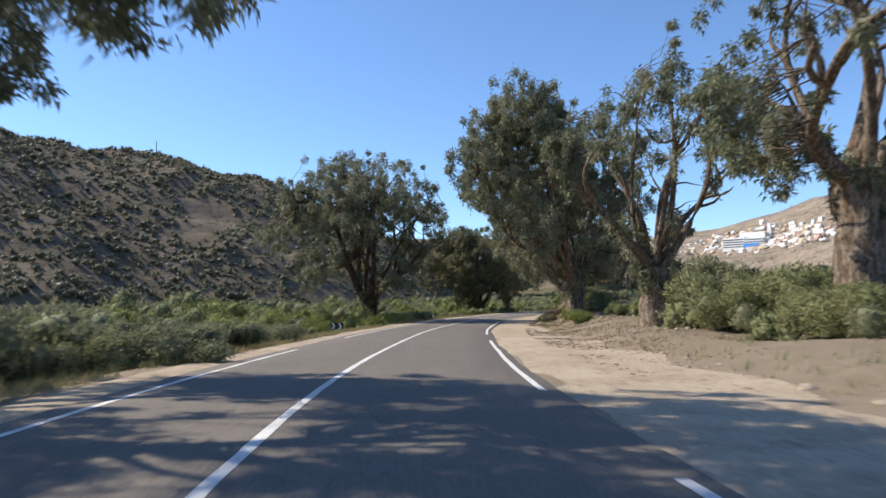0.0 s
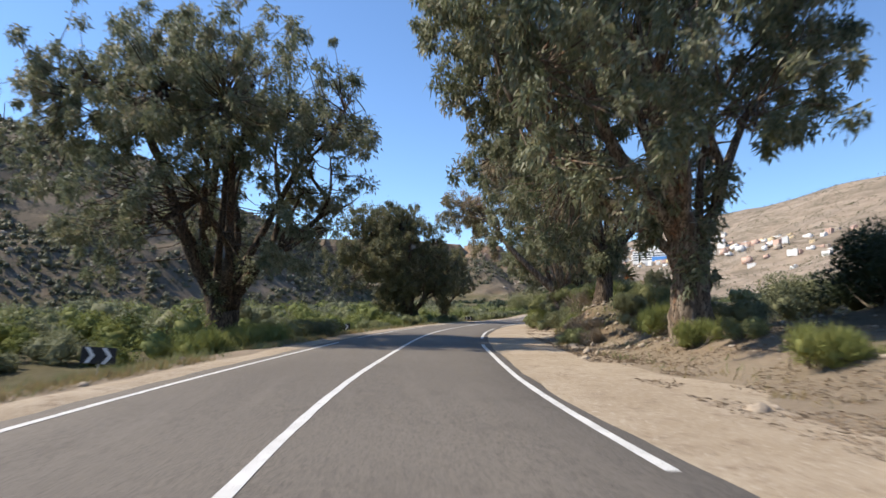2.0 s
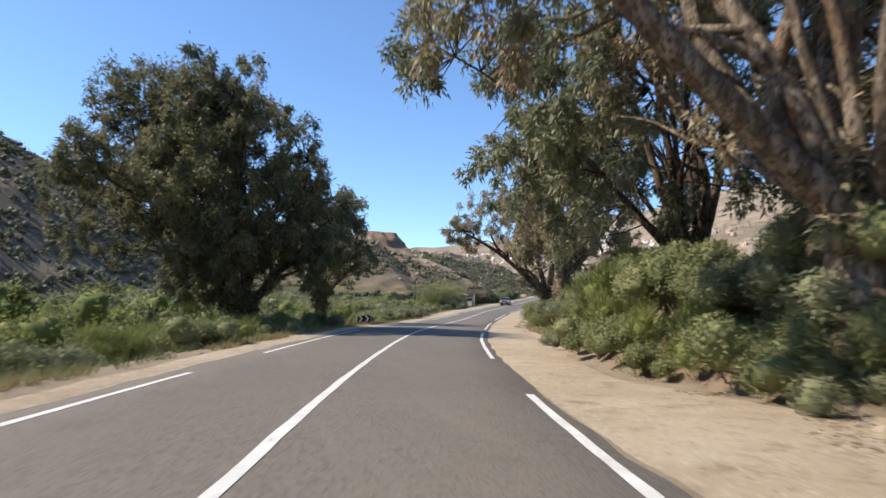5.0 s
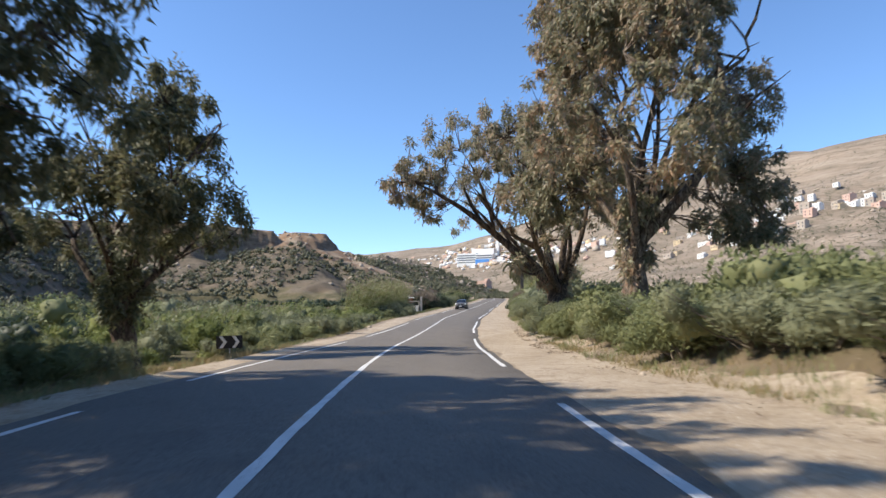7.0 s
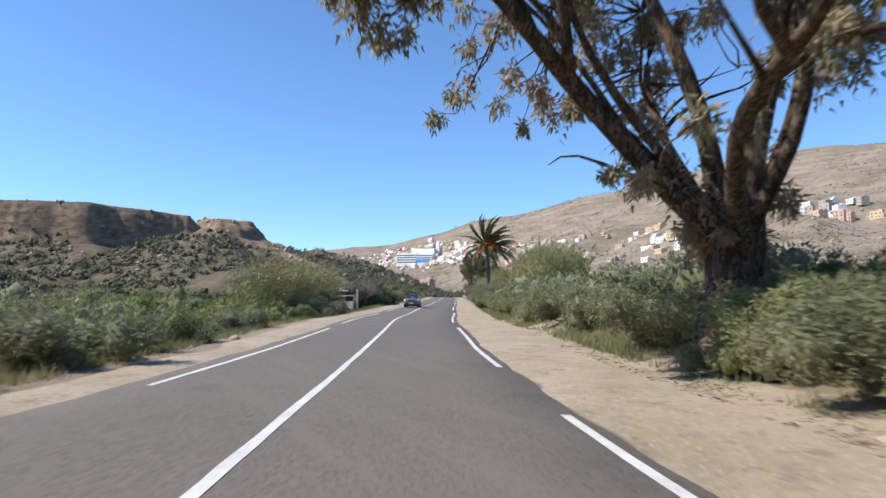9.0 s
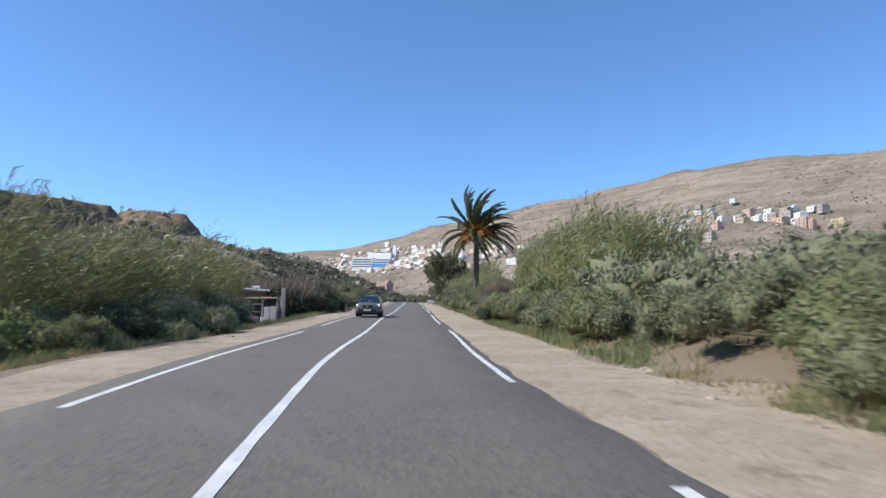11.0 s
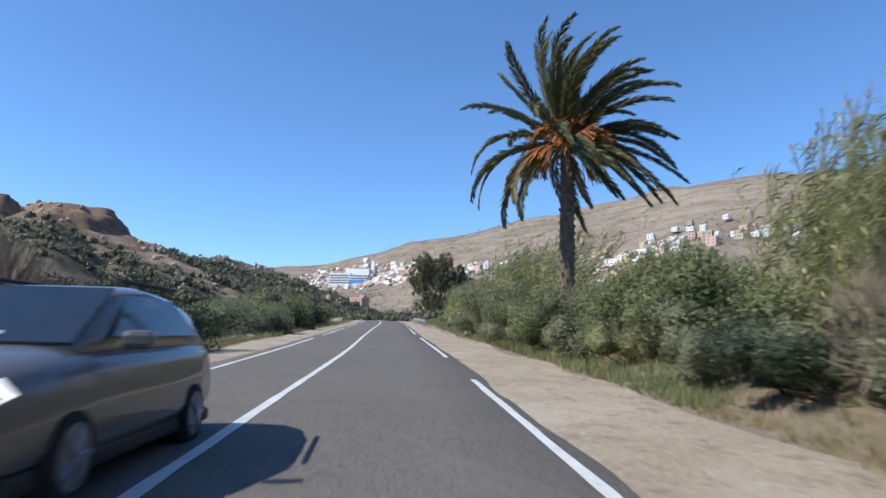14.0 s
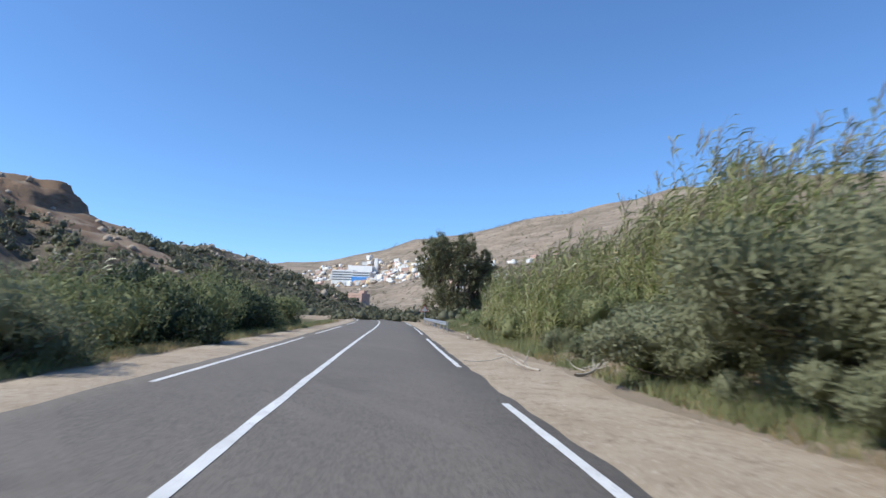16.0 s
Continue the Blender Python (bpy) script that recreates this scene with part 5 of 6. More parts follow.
def big_building(x, y, turn):
    """The long white and blue building with bands of windows, on the shoulder of the hill."""
    z = land_at(x, y)
    ob = thing("large_building", pose(x, y, z, 0, 0, turn), "large white building with a blue facade and window bands", "building")
    s = math.hypot(x - 50, y - 180) / 1150.0
    # name, width, depth, foot, top, place, tone
    for name, w, d, z0, z1, px, py, tone in (("white_wing", 38, 26, -6, 20, -18, 4, WALLS[0]), ("blue_wing", 32, 30, -6, 8, 17.5, 0, BLUE), ("window_wing", 32, 28, 8, 17, 17.5, 1.2, WALLS[0]), ("upper_wing", 44, 22, 4, 31, 2, 34, WALLS[0]), ("tower", 6, 6, 4, 46, 26, 40, WALLS[0])):
        bm = bmesh.new()
        box(bm, (w * s, d * s, (z1 - z0) * s), (px * s, py * s, (z0 + z1) / 2 * s), bevel=0.3)
        wing = part(name, bm, tone, ob)
        if name in ("white_wing", "window_wing"):
            for k in range(4 if name == "white_wing" else 2):
                bm = bmesh.new()
                box(bm, (w * s * 0.94, 0.5 * s, 1.5 * s), (px * s, (py - d / 2 - 0.2) * s, ((3.5 if name == "white_wing" else 10.5) + 4.2 * k) * s))
                part("window_band", bm, PANE, wing)
    return ob


bx, by = polar(25.6, 1880)
big_building(bx, by, -46)
for az, d, tone in ((26.4, 330, 1),):
    x, y = polar(az, d)
    house(x, y, 7, 6, 1, tone, -62)


# ---------- rocks ----------
def rock_mesh(seed, rough=0.28, fine=2):
    rng = np.random.default_rng(seed)
    bm = bmesh.new()
    bmesh.ops.create_icosphere(bm, subdivisions=fine, radius=0.5)
    k = rng.normal(size=(5, 3))
    for v in bm.verts:
        n = v.co.normalized()
        v.co *= 1 + rough * sum(math.sin(2.1 * (n.x * a + n.y * b + n.z * c)) for a, b, c in k) / 2.2
        v.co.z = max(v.co.z * 0.75, -0.22)
    me = bpy.data.meshes.new("stone")
    bm.to_mesh(me)
    bm.free()
    me.materials.append(STONE)
    return me


STONE = simple("pale_stone", (0.29, 0.235, 0.175), (0.45, 0.375, 0.29), 2.5, 0.95, bump=0.8)
ROCKS = [rock_mesh(700 + i) for i in range(5)]
rng = np.random.default_rng(701)
for i in range(235):
    s = rng.uniform(2, 300) if i < 190 else rng.uniform(59, 73)
    right = rng.random() < 0.72 or i >= 190
    lat = (np.interp(s, [0, 30, 60, 75, 110, 160, 200, 250], [8.4, 8.6, 6.6, 8.0, 7.1, 6.8, 6.6, 6.6]) + rng.normal(0.3, 0.7)) if right else -rng.uniform(4.6, 7.0)
    if i >= 190:
        lat = rng.uniform(6.6, 10.2)
    x, y = along(s, lat)
    r = rng.uniform(0.07, 0.22) if rng.random() < 0.9 else rng.uniform(0.25, 0.42)
    ob = new("stone", ROCKS[i % 5])
    ob.matrix_world = pose(float(x), float(y), land_at(float(x), float(y)) + 0.02, 0, 0, rng.uniform(0, 360)) @ Matrix.Diagonal((r * rng.uniform(0.8, 1.5), r, r * 0.8, 1))
    tagged(ob, "pale stone lying on the sandy verge", "stone", "stones on the verge")


def boulders(label, x, y, sizes, seed):
    """Loose rock on the slopes, one mesh."""
    rng = np.random.default_rng(seed)
    low = rock_mesh(seed, 0.3, 1)
    base = np.array([v.co for v in low.vertices])
    tris = np.array([p.vertices[:] for p in low.polygons])
    bpy.data.meshes.remove(low)
    z = land(x, y)
    vs, fs = [], []
    for i in range(len(x)):
        a = rng.uniform(0, 6.28)
        c, s = math.cos(a), math.sin(a)
        b = base * sizes[i] * rng.uniform(0.6, 1.4, 3)
        vs.append(np.column_stack([b[:, 0] * c - b[:, 1] * s + x[i], b[:, 0] * s + b[:, 1] * c + y[i], b[:, 2] + z[i]]))
        fs.append(tris + i * len(base))
    tagged(new("boulders", mesh_of("boulders", np.concatenate(vs), np.concatenate(fs), STONE)), label, "rock", kind="stuff")


x, y = rng.uniform(-150, 20, 1500), rng.uniform(30, 330, 1500)
s, lat = road_coords(x, y)
boulders("loose pale rock on the scrubby hillside", x[lat < -42], y[lat < -42], rng.uniform(0.4, 1.6, 1500), 702)
x, y = rng.uniform(-30, 230, 1600), rng.uniform(310, 600, 1600)
z = land(x, y)
boulders("loose pale rock below the cliff", x[z > 10], y[z > 10], rng.uniform(0.5, 2.4, 1600), 703)
s = rng.uniform(56, 77, 420)
x, y = along(s, rng.uniform(6.9, 10.6, 420))
boulders("broken pale rock on the sandy bank", x, y, 0.05 + 0.26 * rng.random(420) ** 3, 705)
s = rng.uniform(26, 60, 260)
x, y = along(s, rng.uniform(9.5, 15, 260))
boulders("broken pale rock under the first trees", x, y, 0.05 + 0.24 * rng.random(260) ** 3, 706)
a, d = np.radians(rng.uniform(14, 75, 900)), rng.uniform(300, 900, 900)
boulders("pale rock outcrops on the mountain side", 50 + d * np.sin(a), 180 + d * np.cos(a), rng.uniform(1.0, 4.0, 900), 704)


# ---------- road signs and the milestone ----------
SIGN_BLACK = simple("sign_black", (0.015, 0.015, 0.017), (0.03, 0.03, 0.032), 6, 0.5)
SIGN_WHITE = simple("sign_white", (0.62, 0.62, 0.60), (0.72, 0.72, 0.70), 6, 0.5)
SIGN_RED = simple("sign_red", (0.42, 0.03, 0.03), (0.50, 0.05, 0.04), 6, 0.5)
STEEL = simple("galvanised_steel", (0.42, 0.43, 0.44), (0.55, 0.56, 0.57), 5, 0.45, 0.7)
CONCRETE = simple("weathered_concrete", (0.36, 0.34, 0.31), (0.48, 0.45, 0.41), 2.5, 0.9, bump=0.4)


def flat(points, thick=0.012):
    """A plate of the given outline, in the x-z plane, its face towards -y."""
    bm = bmesh.new()
    f = bm.faces.new([bm.verts.new((a, 0, b)) for a, b in points])
    out = bmesh.ops.extrude_face_region(bm, geom=[f])
    bmesh.ops.translate(bm, vec=(0, thick, 0), verts=[v for v in out["geom"] if isinstance(v, bmesh.types.BMVert)])
    bmesh.ops.recalc_face_normals(bm, faces=bm.faces)
    return bm


def chevron_sign(x, y, turn, lean=0.0):
    ob = thing("chevron_sign", pose(x, y, land_at(x, y), 0, lean, turn), "low black chevron sign with white arrows on a post", "road sign", "chevron signs of the bend")
    w, h, up = 1.15, 0.56, 0.42
    bm = bmesh.new()
    box(bm, (w, 0.02, h), (0, 0, up + h / 2), bevel=0.006)
    panel = part("panel", bm, SIGN_BLACK, ob)
    for cx in (-0.28, 0.28):
        p = [(cx - 0.17, up + 0.02), (cx - 0.02, up + 0.02), (cx + 0.17, up + h / 2), (cx - 0.02, up + h - 0.02), (cx - 0.17, up + h - 0.02), (cx + 0.02, up + h / 2)]
        c = part("chevron", flat(p, 0.006), SIGN_WHITE, panel)
        c.location = (0, -0.018, 0)
    bm = bmesh.new()
    rod(bm, (0, 0.04, -0.3), (0, 0.04, up + h - 0.05), 0.03)
    part("post", bm, STEEL, ob)
    return ob


chevron_sign(*(-8.93, 55.1), heading(50) + 4, 3)
chevron_sign(*(-1.69, 89.3), heading(85) + 6)
chevron_sign(*(16.9, 135.5), heading(128) + 4, -2)

x, y = (-4.86, 89.9)
ms = thing("milestone", pose(x, y, land_at(x, y), 0, 0, heading(86) + 8), "white painted concrete milestone with a dark-edged cap", "milestone")
bm = bmesh.new()
box(bm, (0.64, 0.32, 1.0), (0, 0, 0.40), bevel=0.03, taper=0.94)
block = part("block", bm, SIGN_WHITE, ms)
bm = bmesh.new()
box(bm, (0.66, 0.34, 0.05), (0, 0, 0.90), bevel=0.01)
part("band", bm, SIGN_BLACK, ms)
bm = bmesh.new()
rod(bm, (-0.31, 0, 0.94), (0.31, 0, 0.94), 0.13, n=16)
part("cap", bm, SIGN_WHITE, ms)
for i, (w, z) in enumerate(((0.36, 0.70), (0.28, 0.56), (0.22, 0.42))):
    bm = bmesh.new()
    box(bm, (w, 0.008, 0.045), (0, -0.163, z))
    part("writing_bar", bm, SIGN_BLACK, block)

# warning triangle far down the road
x, y = along(334, 6.9)
tri = thing("warning_sign", pose(float(x), float(y), land_at(float(x), float(y)), 0, 0, heading(334)), "white triangular warning sign with a red rim", "road sign")
bm = bmesh.new()
rod(bm, (0, 0.03, -0.2), (0, 0.03, 2.3), 0.04)
part("post", bm, STEEL, tri)
part("rim", flat([(-0.6, 1.5), (0.6, 1.5), (0, 2.54)], 0.02), SIGN_RED, tri)
c = part("face", flat([(-0.46, 1.58), (0.46, 1.58), (0, 2.38)], 0.008), SIGN_WHITE, tri)
c.location = (0, -0.012, 0)


# ---------- guard rail ----------
def guard_rail(s0, s1, lat):
    ob = thing("guard_rail", Matrix.Identity(4), "galvanised steel guard rail along the bend", "guard rail")
    s = np.arange(s0, s1, 1.0)
    prof = np.array([(0, 0.42), (0.07, 0.47), (0.07, 0.52), (0, 0.575), (0.07, 0.63), (0.07, 0.68), (0, 0.73)])
    v = []
    for o, h in prof:
        x, y = along(s, lat - o)
        v.append(np.column_stack([x, y, road_z(s) + h]))
    v = np.stack(v, 1).reshape(-1, 3)
    beam = part("beam", mesh_of("beam", v, grid_faces(len(s), len(prof)), STEEL), STEEL, ob)
    m = beam.modifiers.new("thickness", "SOLIDIFY")
    m.thickness = 0.006
    for k in np.arange(s0 + 0.5, s1, 4.0):
        x, y = along(k, lat + 0.09)
        bm = bmesh.new()
        box(bm, (0.10, 0.06, 1.1), (float(x), float(y), float(road_z(k)) + 0.20), (0, 0, heading(k)), bevel=0.008)
        part("post", bm, STEEL, ob)


guard_rail(292, 326, 5.9)


# ---------- the roadside stall and what stands round it ----------
BRICK = simple("red_brick_wall", (0.36, 0.14, 0.08), (0.45, 0.20, 0.12), 4, 0.9, bump=0.5)
WOOD = simple("grey_weathered_wood", (0.26, 0.22, 0.17), (0.42, 0.37, 0.30), 4, 0.9, bump=0.5)
TARP = simple("white_tarpaulin", (0.66, 0.62, 0.55), (0.76, 0.73, 0.66), 1.5, 0.8)
PURPLE = simple("faded_purple_cloth", (0.20, 0.13, 0.16), (0.28, 0.19, 0.22), 2.5, 0.95)
TEAL = simple("faded_teal_board", (0.16, 0.30, 0.31), (0.24, 0.40, 0.40), 2.0, 0.8)
BLACK_CLOTH = simple("black_sheeting", (0.02, 0.02, 0.022), (0.04, 0.04, 0.042), 2, 0.7)
sx, sy = along(216.0, -8.6)
STALL = pose(float(sx), float(sy), land_at(float(sx), float(sy)), 0, 0, heading(216) + 6)
stall = thing("roadside_stall", STALL @ Matrix.Diagonal((0.86, 0.95, 0.94, 1)), "ruined roadside stall of weathered poles and boards", "stall")
for px, py, h in ((-4.0, 0, 2.05), (-2.6, 0.1, 2.0), (-1.3, 0, 2.05), (0.0, 0, 2.15), (-4.0, 2.2, 2.2), (0.0, 2.2, 2.3)):
    bm = bmesh.new()
    rod(bm, (px, py, -0.3), (px + 0.05, py, h), 0.07, 0.055, 7)
    part("pole", bm, WOOD, stall)
for a, b in (((-4.2, 0, 2.0), (0.15, -0.02, 2.12)), ((-4.1, 0.02, 1.55), (-1.2, 0.02, 1.6)), ((-4.0, 2.2, 2.15), (0.1, 2.2, 2.25)), ((-4.0, 0, 2.05), (-4.0, 2.25, 2.2)), ((0, 0, 2.15), (0, 2.25, 2.3))):
    bm = bmesh.new()
    rod(bm, a, b, 0.055, 0.045, 7)
    part("beam", bm, WOOD, stall)
for i, (px, w, h) in enumerate(((-0.30, 0.52, 1.42), (-0.86, 0.50, 1.38))):
    bm = bmesh.new()
    box(bm, (w, 0.05, h), (px, -0.10, h / 2), (2, 0, 1 - 2 * i), bevel=0.01)
    part("panel", bm, TARP, stall, "pale board panel")
bm = bmesh.new()
box(bm, (1.7, 0.7, 0.06), (-2.45, 0.35, 0.95), bevel=0.01)
part("counter", bm, WOOD, stall)
bm = bmesh.new()
box(bm, (1.5, 0.05, 0.72), (-2.45, 0.05, 1.22), (0, 4, 0), bevel=0.02)
part("sheeting", bm, BLACK_CLOTH, stall, "black sheeting over the opening")
bm = bmesh.new()
box(bm, (1.7, 0.5, 0.62), (-2.4, 0.0, 0.26), (0, 0, 3), bevel=0.12)
part("cloth", bm, PURPLE, stall, "faded purple cloth heaped in front")
bm = bmesh.new()
box(bm, (0.8, 0.05, 0.7), (-2.9, 0.5, 1.35), (0, 3, 0), bevel=0.01)
part("panel", bm, TEAL, stall, "faded teal board")
for a, b in (((-4.0, -0.05, 0.2), (-3.0, -0.02, 1.9)), ((-4.1, -0.06, 1.5), (-3.3, -0.03, 0.3))):
    bm = bmesh.new()
    rod(bm, a, b, 0.045, 0.04, 6)
    part("brace", bm, WOOD, stall)
for i, (px, h) in enumerate(((-1.05, 0.42), (-1.22, 0.5))):
    bm = bmesh.new()
    box(bm, (0.30, 0.28, h), (px, -0.30, h / 2 + 0.02), (0, 0, 12 * i), bevel=0.04, taper=0.9)
    part("sack", bm, TARP, stall)
bm = bmesh.new()
box(bm, (0.9, 0.06, 1.0), (-3.55, 0.1, 0.75), (0, -6, 0), bevel=0.02)
part("side_board", bm, TARP, stall)

bm = bmesh.new()
box(bm, (4.1, 0.05, 1.75), (-2.0, 2.28, 0.95), bevel=0.01)
part("back_board", bm, BLACK_CLOTH, stall, "dark sheeting behind the stall")
bm = bmesh.new()
box(bm, (0.06, 2.1, 1.5), (0.06, 1.15, 0.75), bevel=0.01)
part("side_board", bm, WOOD, stall)
hut = thing("brick_hut", STALL @ pose(-2.2, 3.6, 0, 0, 0, 4) @ Matrix.Diagonal((0.85, 1.0, 1.12, 1)), "low red brick hut with a pale slab roof", "hut")
bm = bmesh.new()
box(bm, (2.3, 1.9, 2.5), (0, 0, 1.15))
part("wall", bm, BRICK, hut)
bm = bmesh.new()
box(bm, (2.9, 2.5, 0.14), (0, 0, 2.48), (3, 2, 0), bevel=0.03)
part("roof_slab", bm, TARP, hut)
bm = bmesh.new()
rod(bm, (-0.3, -0.8, 2.55), (0.5, -0.8, 2.65), 0.16, 0.08, 8)
part("sack", bm, TARP, hut)
pole = thing("concrete_pole", STALL @ pose(0.42, 0.6, 0), "square grey concrete pole beside the stall", "pole")
bm = bmesh.new()
box(bm, (0.34, 0.34, 3.2), (0, 0, 1.2), bevel=0.03, taper=0.85)
part("shaft", bm, CONCRETE, pole)

# leaning cane frame with torn cloth
fx, fy = along(233.5, -9.5)
fr = thing("cane_frame", pose(float(fx), float(fy), land_at(float(fx), float(fy)), 0, 26, heading(235) + 8), "collapsed pale cane frame with torn white cloth", "frame")
for i in range(7):
    bm = bmesh.new()
    rod(bm, (-0.4 + 0.36 * i, 0.06 * (i % 2), 0.2), (-0.7 + 0.42 * i, 0, 3.6 - 0.12 * i), 0.028, 0.02, 6)
    part("upright", bm, WOOD, fr)
for k in range(4):
    bm = bmesh.new()
    rod(bm, (-0.7, -0.04, 1.5 + 0.55 * k), (1.75, -0.04, 1.38 + 0.53 * k), 0.03, 0.022, 6)
    part("crossbar", bm, TARP, fr)
bm = bmesh.new()
bmesh.ops.create_grid(bm, x_segments=10, y_segments=8, size=0.5)
for v in bm.verts:
    v.co = Vector((v.co.x * 1.0 - 0.1, 0.22 * math.sin(5 * v.co.x) + 0.14 * math.sin(9 * v.co.y), v.co.y * 1.5 + 0.8 + 0.25 * math.sin(4 * v.co.x)))
cloth = part("cloth", bm, TARP, fr, "torn white cloth")
cloth.modifiers.new("thickness", "SOLIDIFY").thickness = 0.01
for i in range(30):
    rng2 = random.Random(800 + i)
    x, y = along(243 + rng2.gauss(0, 1.6), -7.4 + rng2.gauss(0, 0.7))
    ob = new("rubble_stone", ROCKS[i % 5])
    ob.matrix_world = pose(float(x), float(y), land_at(float(x), float(y)) + 0.05, 0, 0, 40 * i) @ Matrix.Diagonal((rng2.uniform(0.2, 0.5), 0.3, rng2.uniform(0.2, 0.4), 1))
    tagged(ob, "pale rubble stone heaped beside the road", "stone", "rubble heap")


def dead_branch(x, y, turn, length, seed):
    rng = np.random.default_rng(seed)
    ob = thing("dead_branch", pose(x, y, land_at(x, y), 0, 0, turn), "bleached dead branch lying on the verge", "branch", "dead branches")
    v, f = tube(bent((0, 0, 0.04), (length, 0, 0.4), rng, 8, 0, 0.06), np.linspace(0.045, 0.014, 8), 6)
    part("stem", mesh_of("stem", v, f, PALE_WOOD, True), PALE_WOOD, ob)
    for _ in range(7):
        t = rng.uniform(0.2, 0.9) * length
        v, f = tube(bent((t, 0, 0.06 + 0.36 * t / length), (t + rng.uniform(0.2, 0.9), rng.normal(0, 0.5), rng.uniform(0.1, 0.8)), rng, 5), np.linspace(0.02, 0.005, 5), 4)
        part("twig", mesh_of("twig", v, f, PALE_WOOD, True), PALE_WOOD, ob)


PALE_WOOD = simple("bleached_wood", (0.34, 0.29, 0.23), (0.52, 0.47, 0.40), 5, 0.85)
for i, (s, lat, turn, ln) in enumerate(((254, 6.3, 20, 2.6), (256, 7.0, -30, 3.0), (255, 5.6, 100, 1.6), (276, 6.0, 60, 2.0), (108, 7.9, 30, 1.6))):
    x, y = along(s, lat)
    dead_branch(float(x), float(y), turn, ln, 820 + i)

# bare mast on the hill crest
x, y = (-102.2, 229.4)
mast = thing("mast", pose(x, y, land_at(x, y)), "thin dark mast on the hill crest", "mast")
bm = bmesh.new()
rod(bm, (0, 0, -1), (0, 0, 6.5), 0.16, 0.10, 6)
part("shaft", bm, SIGN_BLACK, mast)


# ---------- the oncoming car ----------
def loft(sections, n=20, power=3.2):
    """Closed rounded sections (y, half width, z low, z high, narrowing of the top) skinned along y."""
    v = []
    for y, w, z0, z1, top in sections:
        for i in range(n):
            a = 2 * math.pi * i / n
            c, s = math.cos(a), math.sin(a)
            px = math.copysign(abs(c) ** (2 / power), c)
            pz = math.copysign(abs(s) ** (2 / power), s)
            k = 1 + (top - 1) * (pz + 1) / 2
            v.append((px * w * k, y, (z0 + z1) / 2 + pz * (z1 - z0) / 2))
    f = [(r * n + i, r * n + (i + 1) % n, (r + 1) * n + (i + 1) % n, (r + 1) * n + i) for r in range(len(sections) - 1) for i in range(n)]
    f += [tuple(range(n))[::-1], tuple(range((len(sections) - 1) * n, len(sections) * n))]
    return np.array(v), f


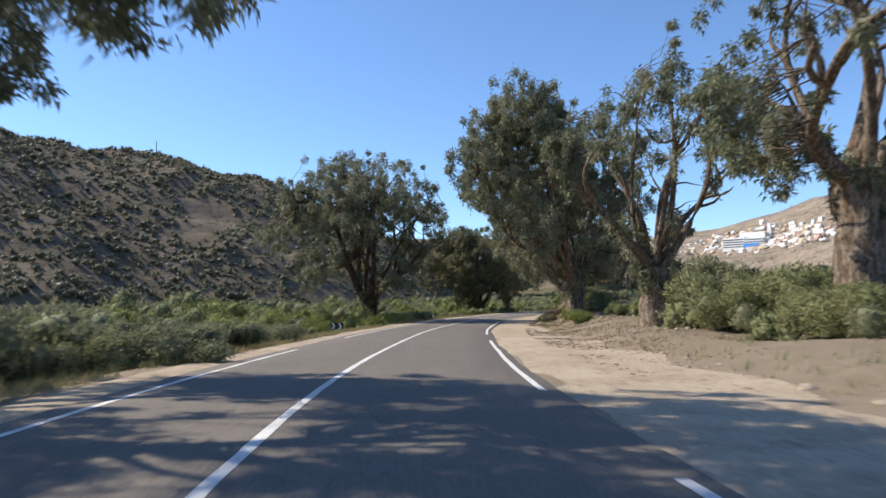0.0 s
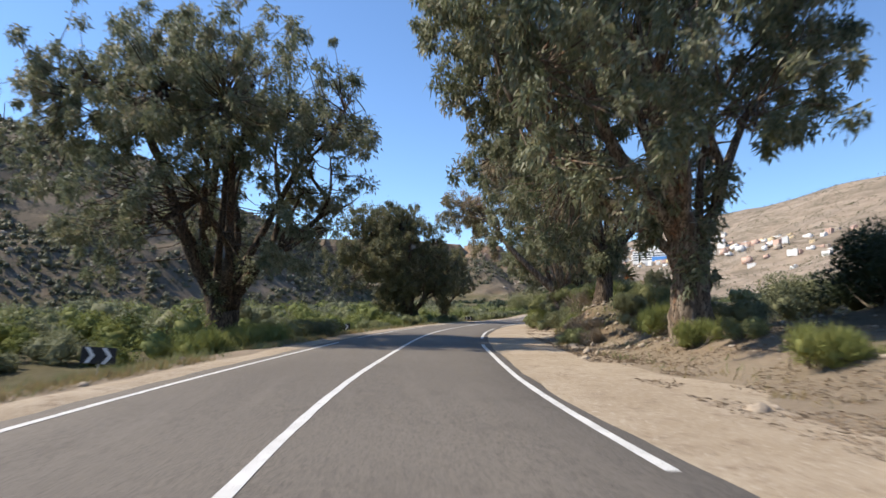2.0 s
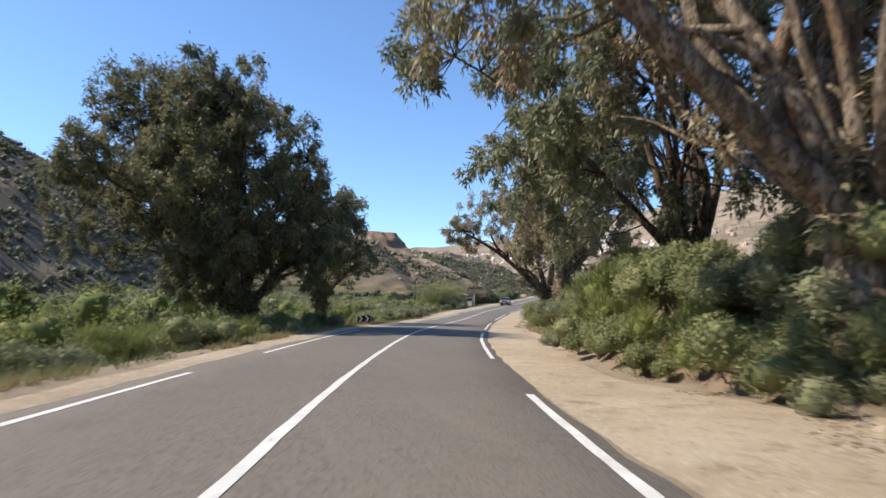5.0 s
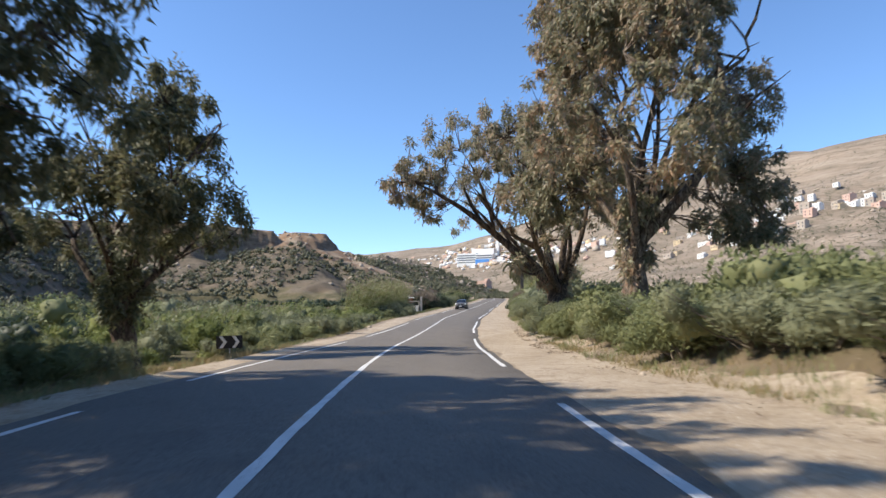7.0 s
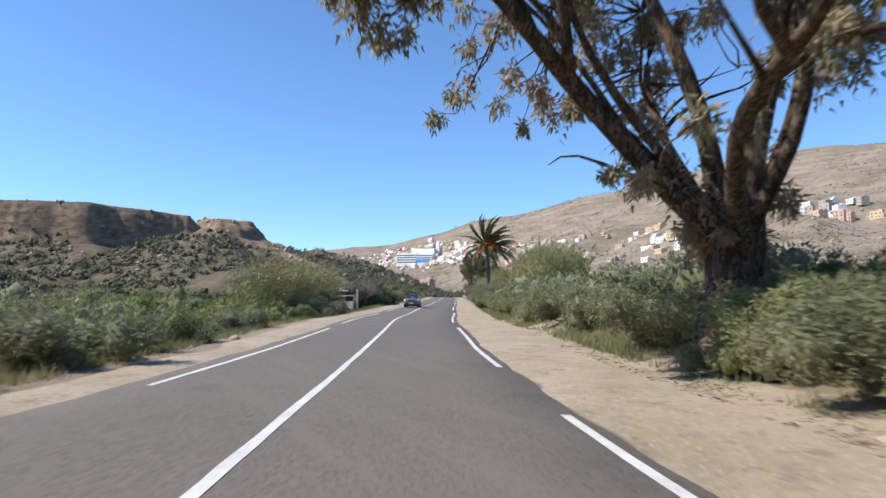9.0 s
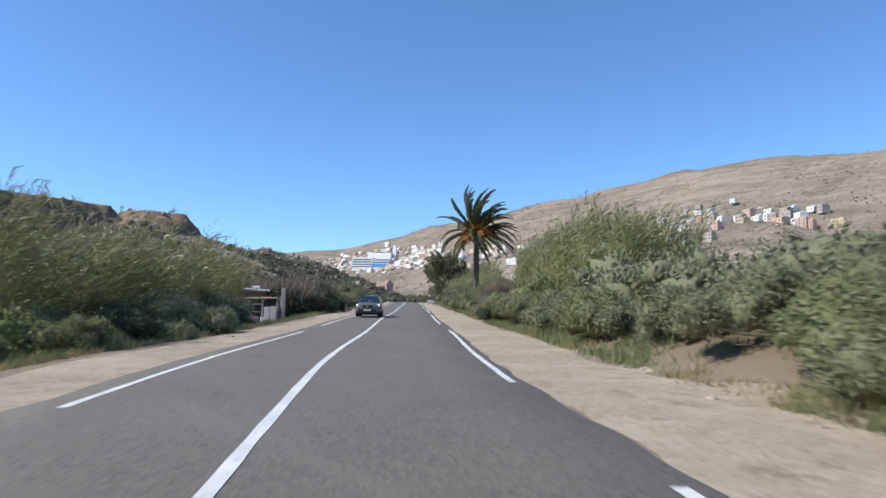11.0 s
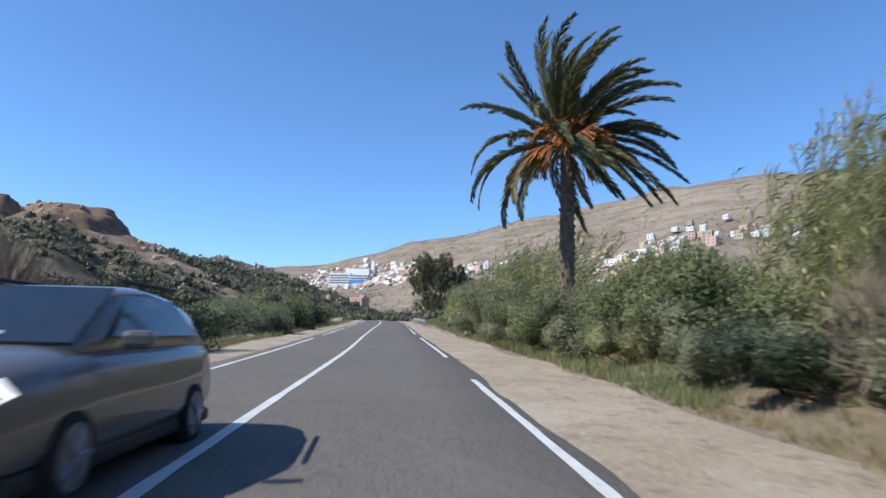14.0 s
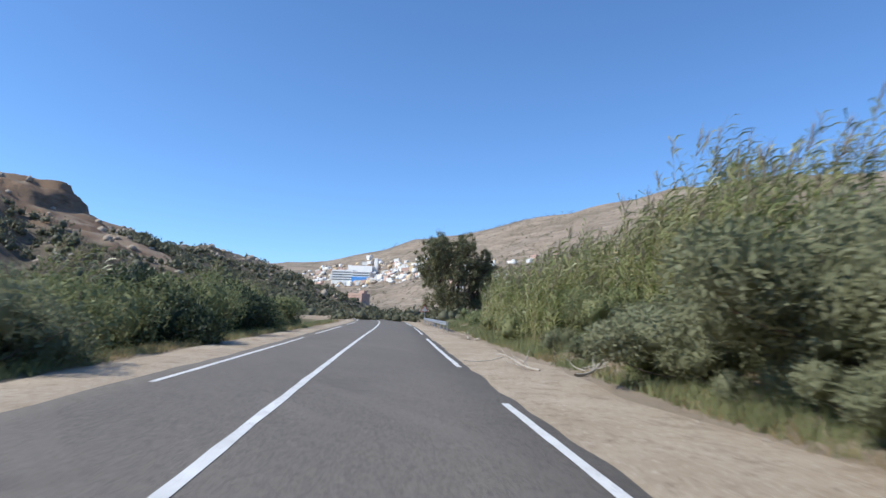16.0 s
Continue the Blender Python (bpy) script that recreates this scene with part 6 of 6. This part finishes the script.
def car(x, y, z, turn):
    paint, n, l, b = material("grey_metallic_paint", 0.38, 0.45, 0.5)
    l.new(mixed(n, l, ramp(n, l, noise_at(n, l, 40, 2), 0.4, 0.6), (0.150, 0.135, 0.115), (0.185, 0.168, 0.145)), b.inputs["Base Color"])
    b.inputs["Coat Weight"].default_value = 0.6
    trim = simple("black_plastic_trim", (0.02, 0.02, 0.02), (0.035, 0.035, 0.035), 20, 0.6)
    glass = simple("tinted_car_glass", (0.012, 0.015, 0.017), (0.02, 0.023, 0.025), 1, 0.06, spec=0.8)
    chrome = simple("chrome", (0.75, 0.75, 0.75), (0.82, 0.82, 0.82), 10, 0.15, 1.0)
    alloy = simple("grey_alloy", (0.22, 0.22, 0.23), (0.30, 0.30, 0.31), 10, 0.4, 0.6)
    lamp = simple("headlight_glass", (0.70, 0.72, 0.74), (0.85, 0.86, 0.88), 20, 0.08, spec=0.9)
    rubber = simple("tyre_rubber", (0.02, 0.02, 0.02), (0.035, 0.034, 0.033), 20, 0.85)
    lamp.node_tree.nodes["Principled BSDF"].inputs["Emission Color"].default_value = (1.0, 0.97, 0.9, 1)
    lamp.node_tree.nodes["Principled BSDF"].inputs["Emission Strength"].default_value = 0.9      # daytime lights are on
    c = thing("car", pose(x, y, z, 0, 0, turn), "dark grey metallic crossover car on the opposite lane", "car")
    v, f = loft([(-2.22, 0.70, 0.36, 0.78, 0.96), (-2.16, 0.80, 0.28, 0.88, 0.96), (-1.95, 0.88, 0.24, 0.98, 0.95), (-1.3, 0.915, 0.22, 1.06, 0.94), (-0.6, 0.92, 0.22, 1.10, 0.93), (0.6, 0.92, 0.22, 1.12, 0.93), (1.6, 0.915, 0.24, 1.14, 0.92), (2.05, 0.88, 0.30, 1.12, 0.92), (2.2, 0.80, 0.38, 1.02, 0.93)], 28, 4.2)
    part("body", mesh_of("body", v, f, paint, True), paint, c)
    v, f = loft([(-1.05, 0.74, 0.98, 1.10, 0.96), (-0.55, 0.80, 0.96, 1.36, 0.86), (-0.15, 0.82, 0.96, 1.55, 0.79), (0.5, 0.82, 0.96, 1.61, 0.77), (1.2, 0.81, 0.96, 1.58, 0.77), (1.75, 0.79, 0.96, 1.46, 0.80), (2.12, 0.76, 0.96, 1.14, 0.9)], 28, 5.0)
    part("cabin", mesh_of("cabin", v, f, paint, True), paint, c)

    def plate(name, pts, mat, label="", thick=0.012):
        me = bpy.data.meshes.new(name)
        bm = bmesh.new()
        fc = bm.faces.new([bm.verts.new(p) for p in pts])
        fc.normal_update()
        nrm = fc.normal.copy()
        out = bmesh.ops.extrude_face_region(bm, geom=[fc])
        bmesh.ops.translate(bm, vec=nrm * thick, verts=[q for q in out["geom"] if isinstance(q, bmesh.types.BMVert)])
        bmesh.ops.recalc_face_normals(bm, faces=bm.faces)
        return part(name, bm, mat, c, label)
    plate("windscreen", [(-0.70, -1.06, 1.075), (0.70, -1.06, 1.075), (0.60, -0.20, 1.53), (-0.60, -0.20, 1.53)], glass, "dark tinted windscreen", 0.02)
    for sgn in (-1, 1):
        plate("side_window", [(sgn * 0.800, -0.62, 1.14), (sgn * 0.655, -0.05, 1.48), (sgn * 0.645, 1.15, 1.50), (sgn * 0.795, 1.55, 1.16)][::sgn], glass, "", 0.02)
        plate("headlight", [(sgn * 0.42, -2.205, 0.80), (sgn * 0.80, -2.06, 0.90), (sgn * 0.85, -1.98, 0.80), (sgn * 0.78, -2.13, 0.73), (sgn * 0.62, -2.19, 0.72)][::sgn], lamp, "bright clear headlight", 0.03)
        bm = bmesh.new()
        box(bm, (0.24, 0.14, 0.15), (sgn * 1.0, -0.62, 1.12), (0, 0, 10 * sgn), bevel=0.045)
        part("mirror", bm, paint, c)
        bm = bmesh.new()
        rod(bm, (sgn * 0.60, -0.1, 1.62), (sgn * 0.60, 1.3, 1.63), 0.022, n=8)
        part("roof_rail", bm, trim, c)
        plate("fog_lamp", [(sgn * 0.56, -2.20, 0.42), (sgn * 0.76, -2.13, 0.44), (sgn * 0.76, -2.13, 0.56), (sgn * 0.56, -2.20, 0.54)][::sgn], trim, "", 0.02)
    plate("grille", [(-0.44, -2.215, 0.80), (-0.30, -2.225, 0.62), (0.30, -2.225, 0.62), (0.44, -2.215, 0.80)], trim, "black grille", 0.03)
    for sgn in (-1, 1):
        plate("chrome_strip", [(sgn * 0.46, -2.225, 0.845), (sgn * 0.46, -2.225, 0.80), (sgn * 0.06, -2.255, 0.695), (sgn * 0.06, -2.255, 0.75)][::sgn], chrome, "chrome strip beside the badge", 0.02)
    plate("badge", [(0, -2.26, 0.84), (-0.075, -2.26, 0.73), (0, -2.26, 0.62), (0.075, -2.26, 0.73)], chrome, "chrome badge", 0.02)
    plate("lower_intake", [(-0.66, -2.19, 0.54), (-0.58, -2.20, 0.30), (0.58, -2.20, 0.30), (0.66, -2.19, 0.54)], trim, "", 0.03)
    plate("number_plate", [(-0.26, -2.25, 0.52), (-0.26, -2.25, 0.41), (0.26, -2.25, 0.41), (0.26, -2.25, 0.52)], SIGN_WHITE, "", 0.012)
    bm = bmesh.new()
    box(bm, (1.70, 4.2, 0.16), (0, 0, 0.26), bevel=0.05)
    part("sill", bm, trim, c)
    plate("dash_card", [(-0.02, -0.99, 1.12), (0.14, -0.99, 1.12), (0.14, -0.94, 1.16), (-0.02, -0.94, 1.16)], SIGN_WHITE, "", 0.01)
    for px in (-0.79, 0.79):
        for py in (-1.32, 1.34):
            bm = bmesh.new()
            rod(bm, (px - 0.115, py, 0.34), (px + 0.115, py, 0.34), 0.345, n=28)
            bmesh.ops.bevel(bm, geom=[e for e in bm.edges if len(e.link_faces) == 2 and e.calc_face_angle() > 1.0], offset=0.04, segments=2, affect="EDGES")
            wheel = part("wheel", bm, rubber, c)
            bm = bmesh.new()
            sx = math.copysign(0.118, px)
            rod(bm, (px + sx * 0.8, py, 0.34), (px + sx * 1.03, py, 0.34), 0.225, n=20)
            for k in range(5):
                a = 2 * math.pi * k / 5
                rod(bm, (px + sx * 1.06, py, 0.34), (px + sx * 1.06, py + 0.21 * math.cos(a), 0.34 + 0.21 * math.sin(a)), 0.03, 0.022, 6)
            part("rim", bm, alloy, wheel)
    return c


cx, cy = along(213.4, -1.12)
car(float(cx), float(cy), float(road_z(213.4)) - 0.012, heading(213.4))
